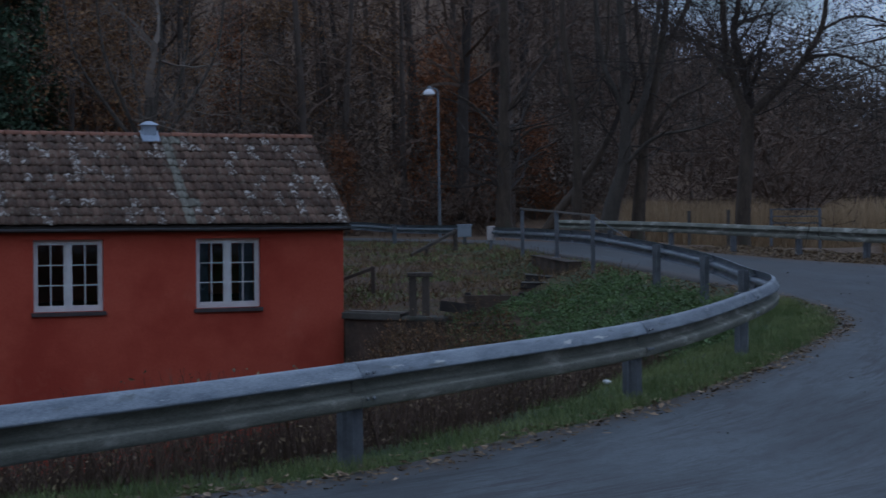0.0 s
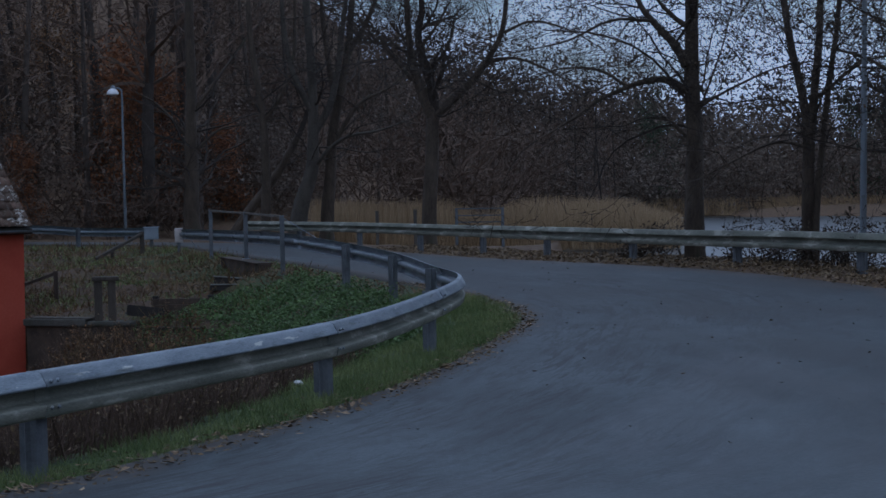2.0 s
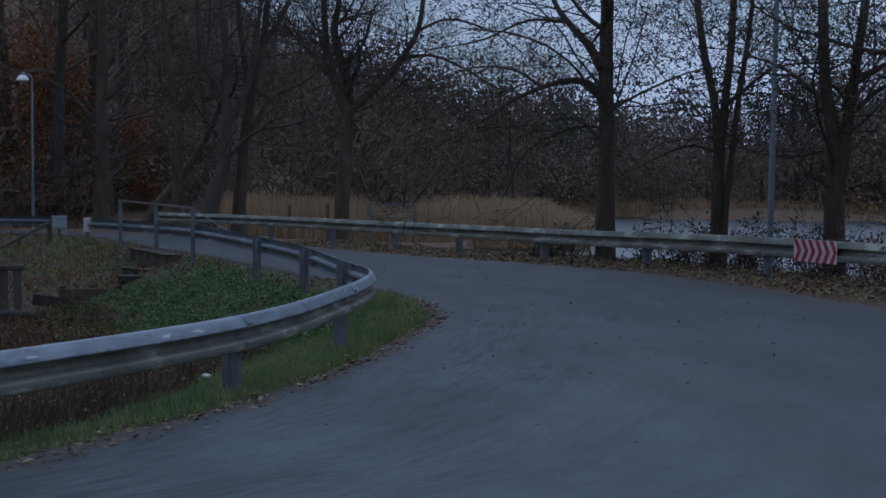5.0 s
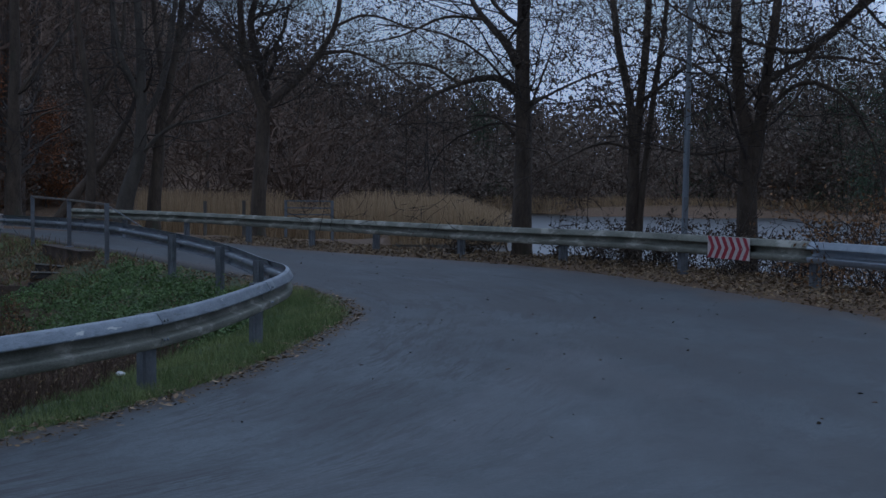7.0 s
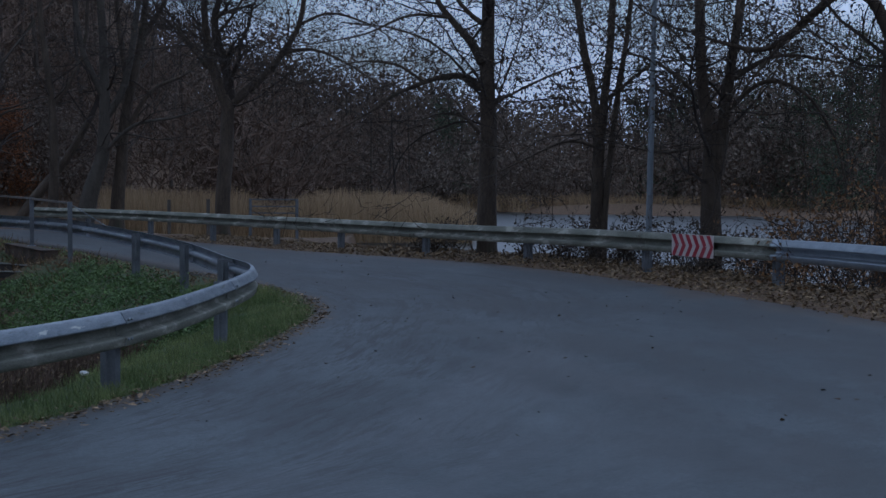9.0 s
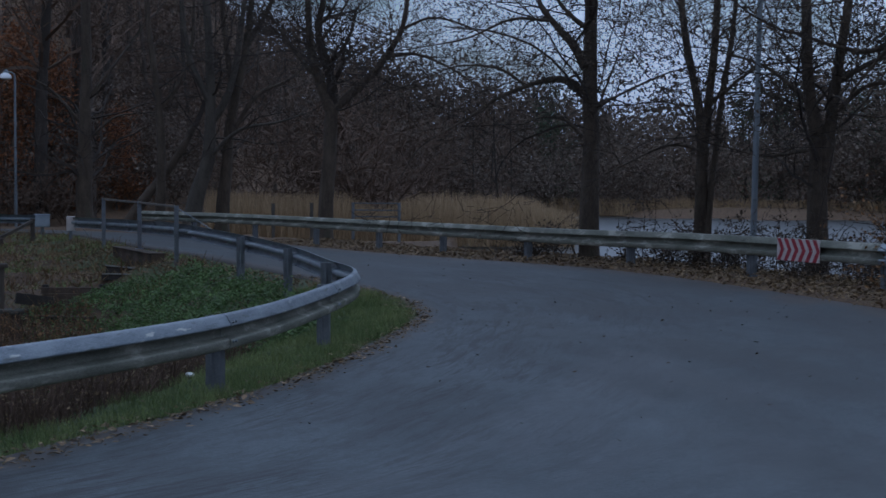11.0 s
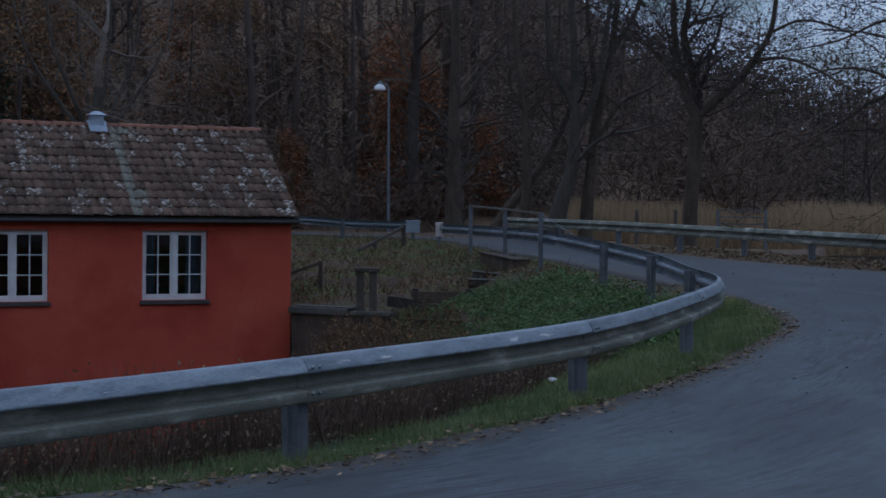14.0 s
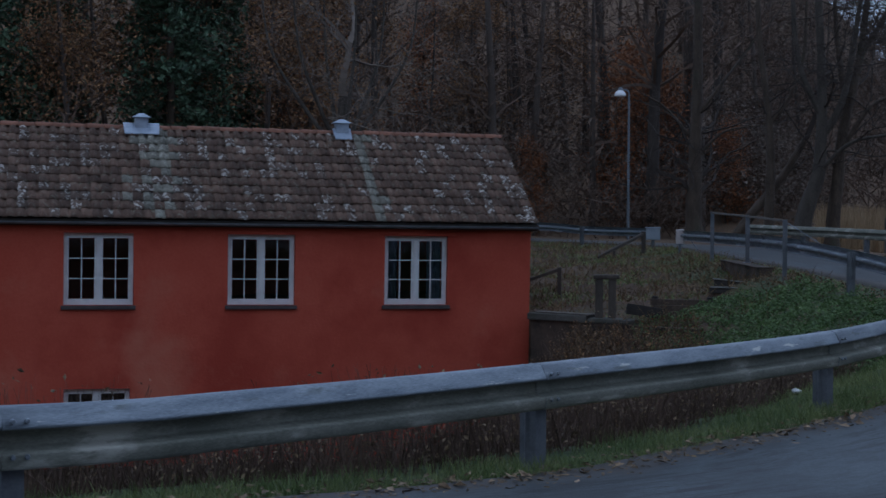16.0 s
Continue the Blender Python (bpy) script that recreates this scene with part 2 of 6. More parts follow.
def worn_asphalt(m):
    """Adds wheel-worn dark streaks that run along the road, and a fine grain of chippings."""
    n, l = m.node_tree.nodes, m.node_tree.links
    b = n["Principled BSDF"]
    col = b.inputs["Base Color"].links[0].from_socket
    at = n.new("ShaderNodeAttribute")
    at.attribute_name = "lane"
    sep = n.new("ShaderNodeSeparateXYZ")
    l.new(at.outputs["Vector"], sep.inputs["Vector"])

    def span(fac, lo, hi, to=(0.0, 1.0)):
        k = n.new("ShaderNodeMapRange")
        k.interpolation_type = "SMOOTHSTEP"
        k.inputs["From Min"].default_value, k.inputs["From Max"].default_value = lo, hi
        k.inputs["To Min"].default_value, k.inputs["To Max"].default_value = to
        l.new(fac, k.inputs["Value"])
        return k.outputs["Result"]

    def times(a, c, op="MULTIPLY"):
        k = n.new("ShaderNodeMath")
        k.operation = op
        for sock, v in zip(k.inputs, (a, c)):
            if isinstance(v, float):
                sock.default_value = v
            else:
                l.new(v, sock)
        return k.outputs[0]

    def lane_noise(scale, rough_):
        mp, nz = n.new("ShaderNodeMapping"), n.new("ShaderNodeTexNoise")
        mp.inputs["Scale"].default_value = scale
        nz.inputs["Scale"].default_value, nz.inputs["Detail"].default_value, nz.inputs["Roughness"].default_value = 1.0, 7.0, rough_
        l.new(at.outputs["Vector"], mp.inputs["Vector"])
        l.new(mp.outputs["Vector"], nz.inputs["Vector"])
        return nz.outputs["Fac"]

    def over(col, fac, tint):
        k = n.new("ShaderNodeMix")
        k.data_type = "RGBA"
        k.inputs["B"].default_value = (*tint, 1)
        l.new(fac, k.inputs["Factor"])
        l.new(col, k.inputs["A"])
        return k.outputs["Result"]

    inner_d, outer_d = sep.outputs["Y"], sep.outputs["Z"]
    near_rim = times(span(inner_d, 5.6, 2.4), span(lane_noise((0.35, 0.6, 1), 0.6), 0.36, 0.56))
    # worn ruts and cracks, strongest in the lane beside the inner rim
    for scale, rough_, lo, hi, amount in (((0.3, 1.6, 1), 0.6, 0.47, 0.60, 0.35), ((0.7, 7.0, 1), 0.8, 0.52, 0.555, 0.9), ((1.6, 16.0, 1), 0.85, 0.51, 0.56, 0.75)):
        col = over(col, times(span(lane_noise(scale, rough_), lo, hi, (0.0, amount)), near_rim), (0.014, 0.014, 0.015))
    # chippings, broad dull patches, a few pale scuffs
    col = over(col, span(lane_noise((24, 28, 1), 0.9), 0.46, 0.56, (0.0, 0.45)), (0.030, 0.030, 0.031))
    col = over(col, span(lane_noise((0.10, 0.32, 1), 0.5), 0.50, 0.64, (0.0, 0.4)), (0.036, 0.037, 0.037))
    col = over(col, span(lane_noise((2.5, 9.0, 1), 0.6), 0.68, 0.72, (0.0, 0.3)), (0.15, 0.16, 0.16))
    col = over(col, span(lane_noise((1.7, 2.6, 1), 0.8), 0.47, 0.60, (0.0, 0.5)), (0.030, 0.033, 0.036))
    col = over(col, times(span(outer_d, 6.0, 3.0), span(lane_noise((0.3, 0.5, 1), 0.6), 0.38, 0.60, (0.15, 0.75))), (0.040, 0.041, 0.040))
    # earth trodden over both rims
    ragged = lane_noise((0.8, 0.8, 1), 0.75)
    col = over(col, span(times(times(ragged, 1.9), outer_d, "SUBTRACT"), 0.15, 1.0, (0.0, 0.85)), (0.078, 0.060, 0.045))
    col = over(col, span(times(times(ragged, 1.25), inner_d, "SUBTRACT"), 0.1, 0.45, (0.0, 0.8)), (0.060, 0.047, 0.036))
    l.new(col, b.inputs["Base Color"])
    # tyres have polished the middle of the lanes
    polish = times(span(inner_d, 2.0, 3.4), span(outer_d, 2.6, 4.6))
    l.new(span(times(polish, lane_noise((0.25, 0.8, 1), 0.5)), 0.2, 0.6, (0.64, 0.52)), b.inputs["Roughness"])


worn_asphalt(M["asphalt"])


# ---------------- mesh helpers ----------------
def mesh_of(name, verts, faces, material, smooth=False):
    me = bpy.data.meshes.new(name)
    me.from_pydata(np.asarray(verts).tolist() if not isinstance(verts, list) else verts, [], np.asarray(faces).tolist() if not isinstance(faces, list) else faces)
    me.materials.append(M[material] if isinstance(material, str) else material)
    if smooth:
        me.polygons.foreach_set("use_smooth", [True] * len(me.polygons))
    me.update()
    return me


def part(name, bm, material=None, parent=None, label=""):
    """Links a bmesh, or (verts, faces), or a ready mesh as one object under parent."""
    if isinstance(bm, bmesh.types.BMesh):
        me = bpy.data.meshes.new(name)
        bm.to_mesh(me)
        bm.free()
        me.materials.append(M[material])
    elif isinstance(bm, tuple):
        me = mesh_of(name, bm[0], bm[1], material)
    else:
        me = bm
    ob = new(name, me)
    ob.parent = parent
    if label:
        ob["label"] = label
    return ob


def empty(name, m, label, category, group="", kind=""):
    e = new(name)
    e.empty_display_size = 0.2
    e.matrix_world = m
    return tagged(e, label, category, group, kind)


def add_box(bm, lo, hi, bevel=0.0):
    c, s = [(a + b) / 2 for a, b in zip(lo, hi)], [b - a for a, b in zip(lo, hi)]
    r = bmesh.ops.create_cube(bm, size=1, matrix=Matrix.LocRotScale(c, None, s))
    if bevel:
        es = {e for v in r["verts"] for e in v.link_edges}
        bmesh.ops.bevel(bm, geom=list(es), offset=bevel, segments=2, affect="EDGES", profile=0.6)
    return bm


def box(lo, hi, bevel=0.0):
    return add_box(bmesh.new(), lo, hi, bevel)


def beam_between(p0, p1, w, d, bevel=0.006):
    """A squared timber or bar from p0 to p1."""
    p0, p1 = Vector(p0), Vector(p1)
    bm = box((-w / 2, -d / 2, 0), (w / 2, d / 2, (p1 - p0).length), bevel)
    q = (p1 - p0).to_track_quat("Z", "Y").to_matrix().to_4x4()
    bmesh.ops.transform(bm, matrix=Matrix.Translation(p0) @ q, verts=bm.verts)
    return bm


def tubes(segs, sides):
    """Tapered tubes. segs: rows of p0(3), p1(3), r0, r1. Returns verts, quads."""
    s = np.asarray(segs, float)
    a, b, r0, r1 = s[:, :3], s[:, 3:6], s[:, 6], s[:, 7]
    d = b - a
    d /= np.linalg.norm(d, axis=1, keepdims=True) + 1e-9
    ref = np.where(np.abs(d[:, 2:3]) > 0.9, [[1.0, 0, 0]], [[0, 0, 1.0]])
    u = np.cross(d, ref)
    u /= np.linalg.norm(u, axis=1, keepdims=True) + 1e-9
    v = np.cross(d, u)
    ang = np.arange(sides) * 2 * np.pi / sides
    ring = u[:, None] * np.cos(ang)[None, :, None] + v[:, None] * np.sin(ang)[None, :, None]
    lo, hi = a[:, None] + ring * r0[:, None, None], b[:, None] + ring * r1[:, None, None]
    verts = np.concatenate([lo, hi], 1).reshape(-1, 3)
    k = np.arange(sides)
    q = np.stack([k, (k + 1) % sides, sides + (k + 1) % sides, sides + k], 1)
    faces = (np.arange(len(s)) * 2 * sides)[:, None, None] + q[None]
    return verts, faces.reshape(-1, 4)


def blades(base, tip, width, rng):
    """Thin upright blades, one tapering quad each."""
    n = len(base)
    a = rng.uniform(0, 2 * np.pi, n)
    w = np.stack([np.cos(a), np.sin(a), np.zeros(n)], 1) * (np.asarray(width).reshape(-1, 1) / 2)
    verts = np.stack([base - w, base + w, tip + w * 0.25, tip - w * 0.25], 1).reshape(-1, 3)
    return verts, np.arange(n * 4).reshape(-1, 4)


def flakes(at, size, rng, flat=0.0):
    """Small folded leaves at the given places: two triangles each, bent along the middle. flat: 1 lies on the ground."""
    n = len(at)
    u, v = rng.normal(size=(n, 3)), rng.normal(size=(n, 3))
    u[:, 2] *= 1 - flat
    v[:, 2] *= 1 - flat
    u /= np.linalg.norm(u, axis=1, keepdims=True)
    v -= u * (u * v).sum(1, keepdims=True)
    v /= np.linalg.norm(v, axis=1, keepdims=True) + 1e-9
    s = np.asarray(size).reshape(-1, 1) * np.ones((n, 1))
    nrm = np.cross(u, v) * s * 0.25
    verts = np.stack([at - u * s, at - v * s * 0.55 + nrm, at + u * s, at + v * s * 0.55 + nrm], 1).reshape(-1, 3)
    k = np.arange(n)[:, None] * 4
    return verts, np.concatenate([k + [[0, 1, 2]], k + [[0, 2, 3]]], 0)


def smooth_line(pts, n=12):
    """A Catmull-Rom line through pts."""
    p = np.asarray(pts, float)
    p = np.vstack([2 * p[0] - p[1], p, 2 * p[-1] - p[-2]])
    out = []
    for i in range(1, len(p) - 2):
        for t in np.arange(n) / n:
            a, b, c, d = p[i - 1:i + 3]
            out.append(0.5 * (2 * b + (c - a) * t + (2 * a - 5 * b + 4 * c - d) * t * t + (3 * b - a - 3 * c + d) * t ** 3))
    return np.vstack([out, p[-2]])


def even(line, step):
    """The line again, with points at even steps along it."""
    d = np.r_[0, np.cumsum(np.linalg.norm(np.diff(line[:, :2], axis=0), axis=1))]
    k = max(2, int(round(d[-1] / step)) + 1)
    s = np.linspace(0, d[-1], k)
    return np.stack([np.interp(s, d, line[:, i]) for i in range(line.shape[1])], 1)


def sstep(x, a, b):
    t = np.clip((np.asarray(x, float) - a) / (b - a), 0, 1)
    return t * t * (3 - 2 * t)


# ---------------- plan of road and ground ----------------
INNER = smooth_line([(-40, 3), (-14, 5.2), (-8, 6.6), (-4, 8.0), (-2, 8.95), (-0.34, 10.06), (0.43, 11.0), (1.36, 12.17), (2.34, 13.7), (3.22, 15.34),
                     (3.8, 16.6), (4.82, 18.8), (5.39, 20.4), (5.69, 21.84), (5.85, 23.55), (5.75, 27), (5.35, 31), (4.7, 36), (4.1, 40), (3.5, 44),
                     (2.7, 50), (2.0, 54), (-0.2, 57.5), (-3.4, 60.5), (-9, 64), (-24, 69), (-60, 76)], 8)
OUTER = smooth_line([(-40, -8), (-14, -7), (0, -6), (6, 0), (9.0, 7), (10.0, 12), (10.4, 14.7), (10.65, 17.4), (10.85, 20.9), (10.8, 25.3), (9.98, 29.3), (9.1, 35),
                     (8.3, 41.5), (6.5, 48.5), (4.5, 55), (1, 60), (-4, 65), (-10, 68.5), (-24, 73.5), (-60, 81)], 8)


def dist_line(x, y, line):
    """Distance to the line, and its sign (positive on its right-hand side)."""
    best, sign = np.full(x.shape, 1e9), np.zeros(x.shape)
    for (ax, ay), (bx, by) in zip(line[:-1], line[1:]):
        dx, dy = bx - ax, by - ay
        t = np.clip(((x - ax) * dx + (y - ay) * dy) / (dx * dx + dy * dy), 0, 1)
        d = np.hypot(x - ax - t * dx, y - ay - t * dy)
        s = dy * (x - ax) - dx * (y - ay)
        near = d < best
        best = np.where(near, d, best)
        sign = np.where(near, np.sign(s), sign)
    return best * np.where(sign == 0, 1, sign)


def road_z(v, y):
    f = 1 - sstep(y, 26, 42)
    return 0.27 * f * np.clip(v, 0, 1) + 0.08 * (1 - f)


WALL_A, WALL_B = np.array((-1.8, 32.6)), np.array((1.6, 30.6))     # the retaining wall of the old mill race
FACADE = np.array((-math.cos(radians(21.24)), -math.sin(radians(21.24))))


def wobble(x, y, s, seed=0.0):
    return (np.sin(x * s + 1.3 * y * s + seed) + np.sin(1.7 * x * s - 0.9 * y * s + 2.1 + seed) + np.sin(-0.6 * x * s + 2.3 * y * s + seed * 1.7)) / 3


def stream(x, y):
    """1 in the dark bed that leads from the culvert down to the race, 0 outside it."""
    d = np.full(np.shape(x), 1e9)
    for (ax, ay), (bx, by) in zip(((0.5, 31.9), (1.5, 33.0)), ((1.5, 33.0), (2.0, 34.2))):
        t = np.clip(((x - ax) * (bx - ax) + (y - ay) * (by - ay)) / ((bx - ax) ** 2 + (by - ay) ** 2), 0, 1)
        d = np.minimum(d, np.hypot(x - ax - t * (bx - ax), y - ay - t * (by - ay)))
    return 1 - sstep(d, 0.25, 0.8)


def ground_z(x, y):
    x, y = np.asarray(x, float), np.asarray(y, float)
    di, do = dist_line(x, y, INNER), -dist_line(x, y, OUTER)
    v = np.clip(di / np.maximum(di + do, 0.1), 0, 1)
    zr = road_z(v, y) - 0.05
    az, r = np.degrees(np.arctan2(x, y)), np.hypot(x, y)
    # hollow inside the bend
    d = np.maximum(-di, 0)
    emb = road_z(0, y) - 0.04 - 0.06 * np.minimum(d, 1.2) - 0.44 * np.maximum(d - 1.2, 0) + 0.06 * wobble(x, y, 1.5) * np.clip(d - 0.5, 0, 1)
    side = WALL_B - WALL_A
    behind = (side[0] * (y - WALL_A[1]) - side[1] * (x - WALL_A[0])) / np.hypot(*side)
    fac = -(FACADE[0] * (y - WALL_A[1]) - FACADE[1] * (x - WALL_A[0])) - 0.7
    behind = np.where(x < WALL_A[0], fac, behind)
    terrace = np.where(behind > 0.1, -0.72 + 0.04 * np.clip(behind, 0, 17) + 0.12 * wobble(x, y, 1.1, 2) + 0.06 * wobble(x, y, 2.9, 4), -9)
    pit = -3.75 + 0.1 * wobble(x, y, 0.9) + 2.2 * sstep(x, -4.5, 0.5) * sstep(y, 20, 27)
    rubble = np.where((x > -1.8) & (behind < 0.1), -1.0 - 1.2 * np.maximum(-0.9 - x, 0) + 0.32 * np.minimum(behind, 0) + 0.1 * wobble(x, y, 2.3, 6), -9)
    inner = np.maximum(np.maximum(emb, terrace), np.maximum(pit, rubble))
    inner = inner + 0.40 * np.exp(-((x - 2.5) / 0.9) ** 2 - ((y - 35.1) / 1.1) ** 2) - 0.30 * np.exp(-((x - 2.95) / 0.45) ** 2 - ((y - 38.0) / 1.6) ** 2) - 0.36 * stream(x, y)
    # outer side: verge, bank, lake bed, far shore
    e = np.maximum(-do, 0)
    lake = sstep(az, 15.5, 17.5) * (1 - sstep(r, 104 + 1.5 * (34 - az), 110 + 1.5 * (34 - az)))
    marsh = sstep(az, 4, 8) * (1 - sstep(az, 15, 17)) * sstep(r, 50, 56) * (1 - sstep(r, 110, 130))
    bank = road_z(1, y) - 0.03 + 0.04 * np.minimum(e, 1.4) + 0.05 * wobble(x, y, 1.8, 1) * np.clip(e, 0, 1)
    fall = np.clip((e - 2.0) * 0.5, 0, 6)
    low = np.where(lake > 0.5, -1.7, np.where(marsh > 0.3, -0.55, -0.1))
    outer = np.maximum(bank - fall, low)
    # wooded slopes
    up = 1 - sstep(az, 4, 15)
    hill = up * 30 * sstep(r, 68, 175) + (1 - up) * (6 + 3 * sstep(az, 24, 30)) * sstep(r, 125, 240) + 0.4 * wobble(x, y, 0.12) * sstep(r, 66, 80)
    hill = hill * (1 - lake) * sstep(y, 15, 40)
    outer = outer + hill
    inner = inner + hill
    # unseen slope behind the camera and at the sides, added to block low skylight
    rear = 30 * sstep(-y, 6, 62) * sstep(r, 16, 62) + 16 * sstep(np.abs(az) - 55, 0, 25) * sstep(r, 26, 80) * (y > -6)
    inner, outer = inner + rear, outer + rear
    back = np.where(y < 8, 0.0, 1.0)
    z = np.where(di < 0, inner, np.where(do < 0, outer, zr))
    return np.where((di >= 0) & (do >= 0), zr, z * back + (1 - back) * np.maximum(z, -4)), di, do, az, r


def axis(lo, hi, step, far, grow=1.16):
    a = list(np.arange(lo, hi + step / 2, step))
    s, q = step, hi
    while q < far:
        s *= grow
        q += s
        a.append(q)
    s, q, front = step, lo, []
    while q > -far:
        s *= grow
        q -= s
        front.append(q)
    return np.array(front[::-1] + a)


GX, GY = axis(-14, 16, 0.3, 2500), axis(5, 60, 0.33, 2500)
gx, gy = np.meshgrid(GX, GY)
gz, gdi, gdo, gaz, gr = ground_z(gx, gy)
gv = np.stack([gx, gy, gz], -1).reshape(-1, 3)
w = len(GX)
ii = (np.arange(len(GY) - 1)[:, None] * w + np.arange(w - 1)[None]).reshape(-1)
me = mesh_of("ground", gv, np.stack([ii, ii + 1, ii + w + 1, ii + w], 1), "ground", True)
turf = np.where(gdi < 0, sstep(-gdi, 3.2, 1.6) * 0.8, 0) * (gy < 62) + np.where((gdi < 0) & (gx > -2) & (gx < 6) & (gy > 24) & (gy < 34), 0.35, 0)
turf = np.maximum(turf, np.where((gdi < 0) & (gdi > -14) & (gy > 34) & (gy < 62), 0.28, 0))
litter = np.where(gdo < 0, 0.7, 0.0) + np.where((gdi < 0) & (gy > 30), 0.25, 0) + np.where(gr > 64, 0.2, 0)
dark_bed = stream(gx, gy) * (gdi < -0.2)
for key, val in (("turf", turf), ("litter", litter), ("dark_bed", dark_bed)):
    at = me.attributes.new(key, "FLOAT", "POINT")
    at.data.foreach_set("value", np.clip(val, 0, 1).reshape(-1).astype(np.float32))
ground = tagged(new("ground", me), "earth banks with turf, dead leaves and bare soil", "ground", kind="structure")


def gz_at(x, y):
    return ground_z(np.atleast_1d(np.asarray(x, float)), np.atleast_1d(np.asarray(y, float)))[0]


# road: a sheet of asphalt between its two edges, with a worn ragged rim
ri = even(INNER, 0.5)
# pair each inner point with the nearest outer point further along
pair, last = [], 0
od = even(OUTER, 0.25)
for p in ri:
    dd = np.hypot(*(od[last:last + 160] - p).T)
    j = last + int(np.argmin(dd))
    pair.append(od[j])
    last = j
pair = np.array(pair)
for _ in range(12):
    pair[1:-1] = (pair[:-2] + 2 * pair[1:-1] + pair[2:]) / 4
vs = np.linspace(0, 1, 15)
rng = np.random.default_rng(3)
rag = np.cumsum(rng.normal(0, 0.02, len(ri)))
rag -= np.convolve(np.pad(rag, 10, "edge"), np.ones(21) / 21, "valid")
rv = ri[:, None] * (1 - vs[None, :, None]) + pair[:, None] * vs[None, :, None]
rv[:, 0] -= (pair - ri) / np.linalg.norm(pair - ri, axis=1, keepdims=True) * rag[:, None]
rz = road_z(vs[None], rv[..., 1])
top = np.concatenate([rv, rz[..., None]], -1)
rim = top[:, [0, -1]].copy()
rim[..., 2] -= 0.09
rim[:, 0, :2] -= (pair - ri) * 0.004
rim[:, 1, :2] += (pair - ri) * 0.004
allv = np.concatenate([rim[:, :1], top, rim[:, 1:]], 1)
w = allv.shape[1]
ii = (np.arange(len(ri) - 1)[:, None] * w + np.arange(w - 1)[None]).reshape(-1)
lane = np.zeros(allv.shape)
lane[..., 0] = (np.arange(len(ri)) * 0.5)[:, None]
lane[:, 1:-1, 1] = vs[None] * np.linalg.norm(pair - ri, axis=1)[:, None]
lane[:, 1:-1, 2] = (1 - vs[None]) * np.linalg.norm(pair - ri, axis=1)[:, None]
lane[:, 0, 2], lane[:, -1, 1] = 9, 9
road = tagged(part("road", mesh_of("road", allv.reshape(-1, 3), np.stack([ii, ii + 1, ii + w + 1, ii + w], 1), "asphalt", True)),
              "worn grey asphalt road curving round the bend", "road", kind="structure")

at = road.data.attributes.new("lane", "FLOAT_VECTOR", "POINT")
at.data.foreach_set("vector", lane.reshape(-1).astype(np.float32))

# lake
bm = bmesh.new()
bmesh.ops.create_grid(bm, x_segments=4, y_segments=4, size=1, matrix=Matrix.LocRotScale((150, 110, -0.7), None, (140, 110, 1)))
tagged(part("lake_water", bm, "water"), "still grey lake water behind the road bank", "water", kind="structure")


# ---------------- crash barriers ----------------
PROFILE = [(0.020, -0.157), (0.066, -0.153), (0.080, -0.147), (0.088, -0.136), (0.097, -0.078), (0.094, -0.069), (0.085, -0.064), (0.014, -0.048), (0.004, -0.040),
           (0.0, -0.020), (0.004, 0.032), (0.088, 0.044), (0.098, 0.048), (0.102, 0.056), (0.098, 0.068), (0.062, 0.128), (0.052, 0.143), (0.038, 0.152), (0.008, 0.157)]


def sweep(line, normal, profile, thick=0.004):
    """A closed strip of sheet metal: the profile (out, up) carried along the line; line is its middle height."""
    out = [(o, u) for o, u in profile] + [(o - thick, u) for o, u in reversed(profile)]
    v = np.array([[(*(p[:2] + n * o), p[2] + u) for o, u in out] for p, n in zip(line, normal)])
    k, m_ = len(out), len(line)
    f = [(i * k + j, i * k + (j + 1) % k, (i + 1) * k + (j + 1) % k, (i + 1) * k + j) for i in range(m_ - 1) for j in range(k)]
    f += [tuple(range(k)), tuple(reversed(range((m_ - 1) * k, m_ * k)))]
    return v.reshape(-1, 3), f


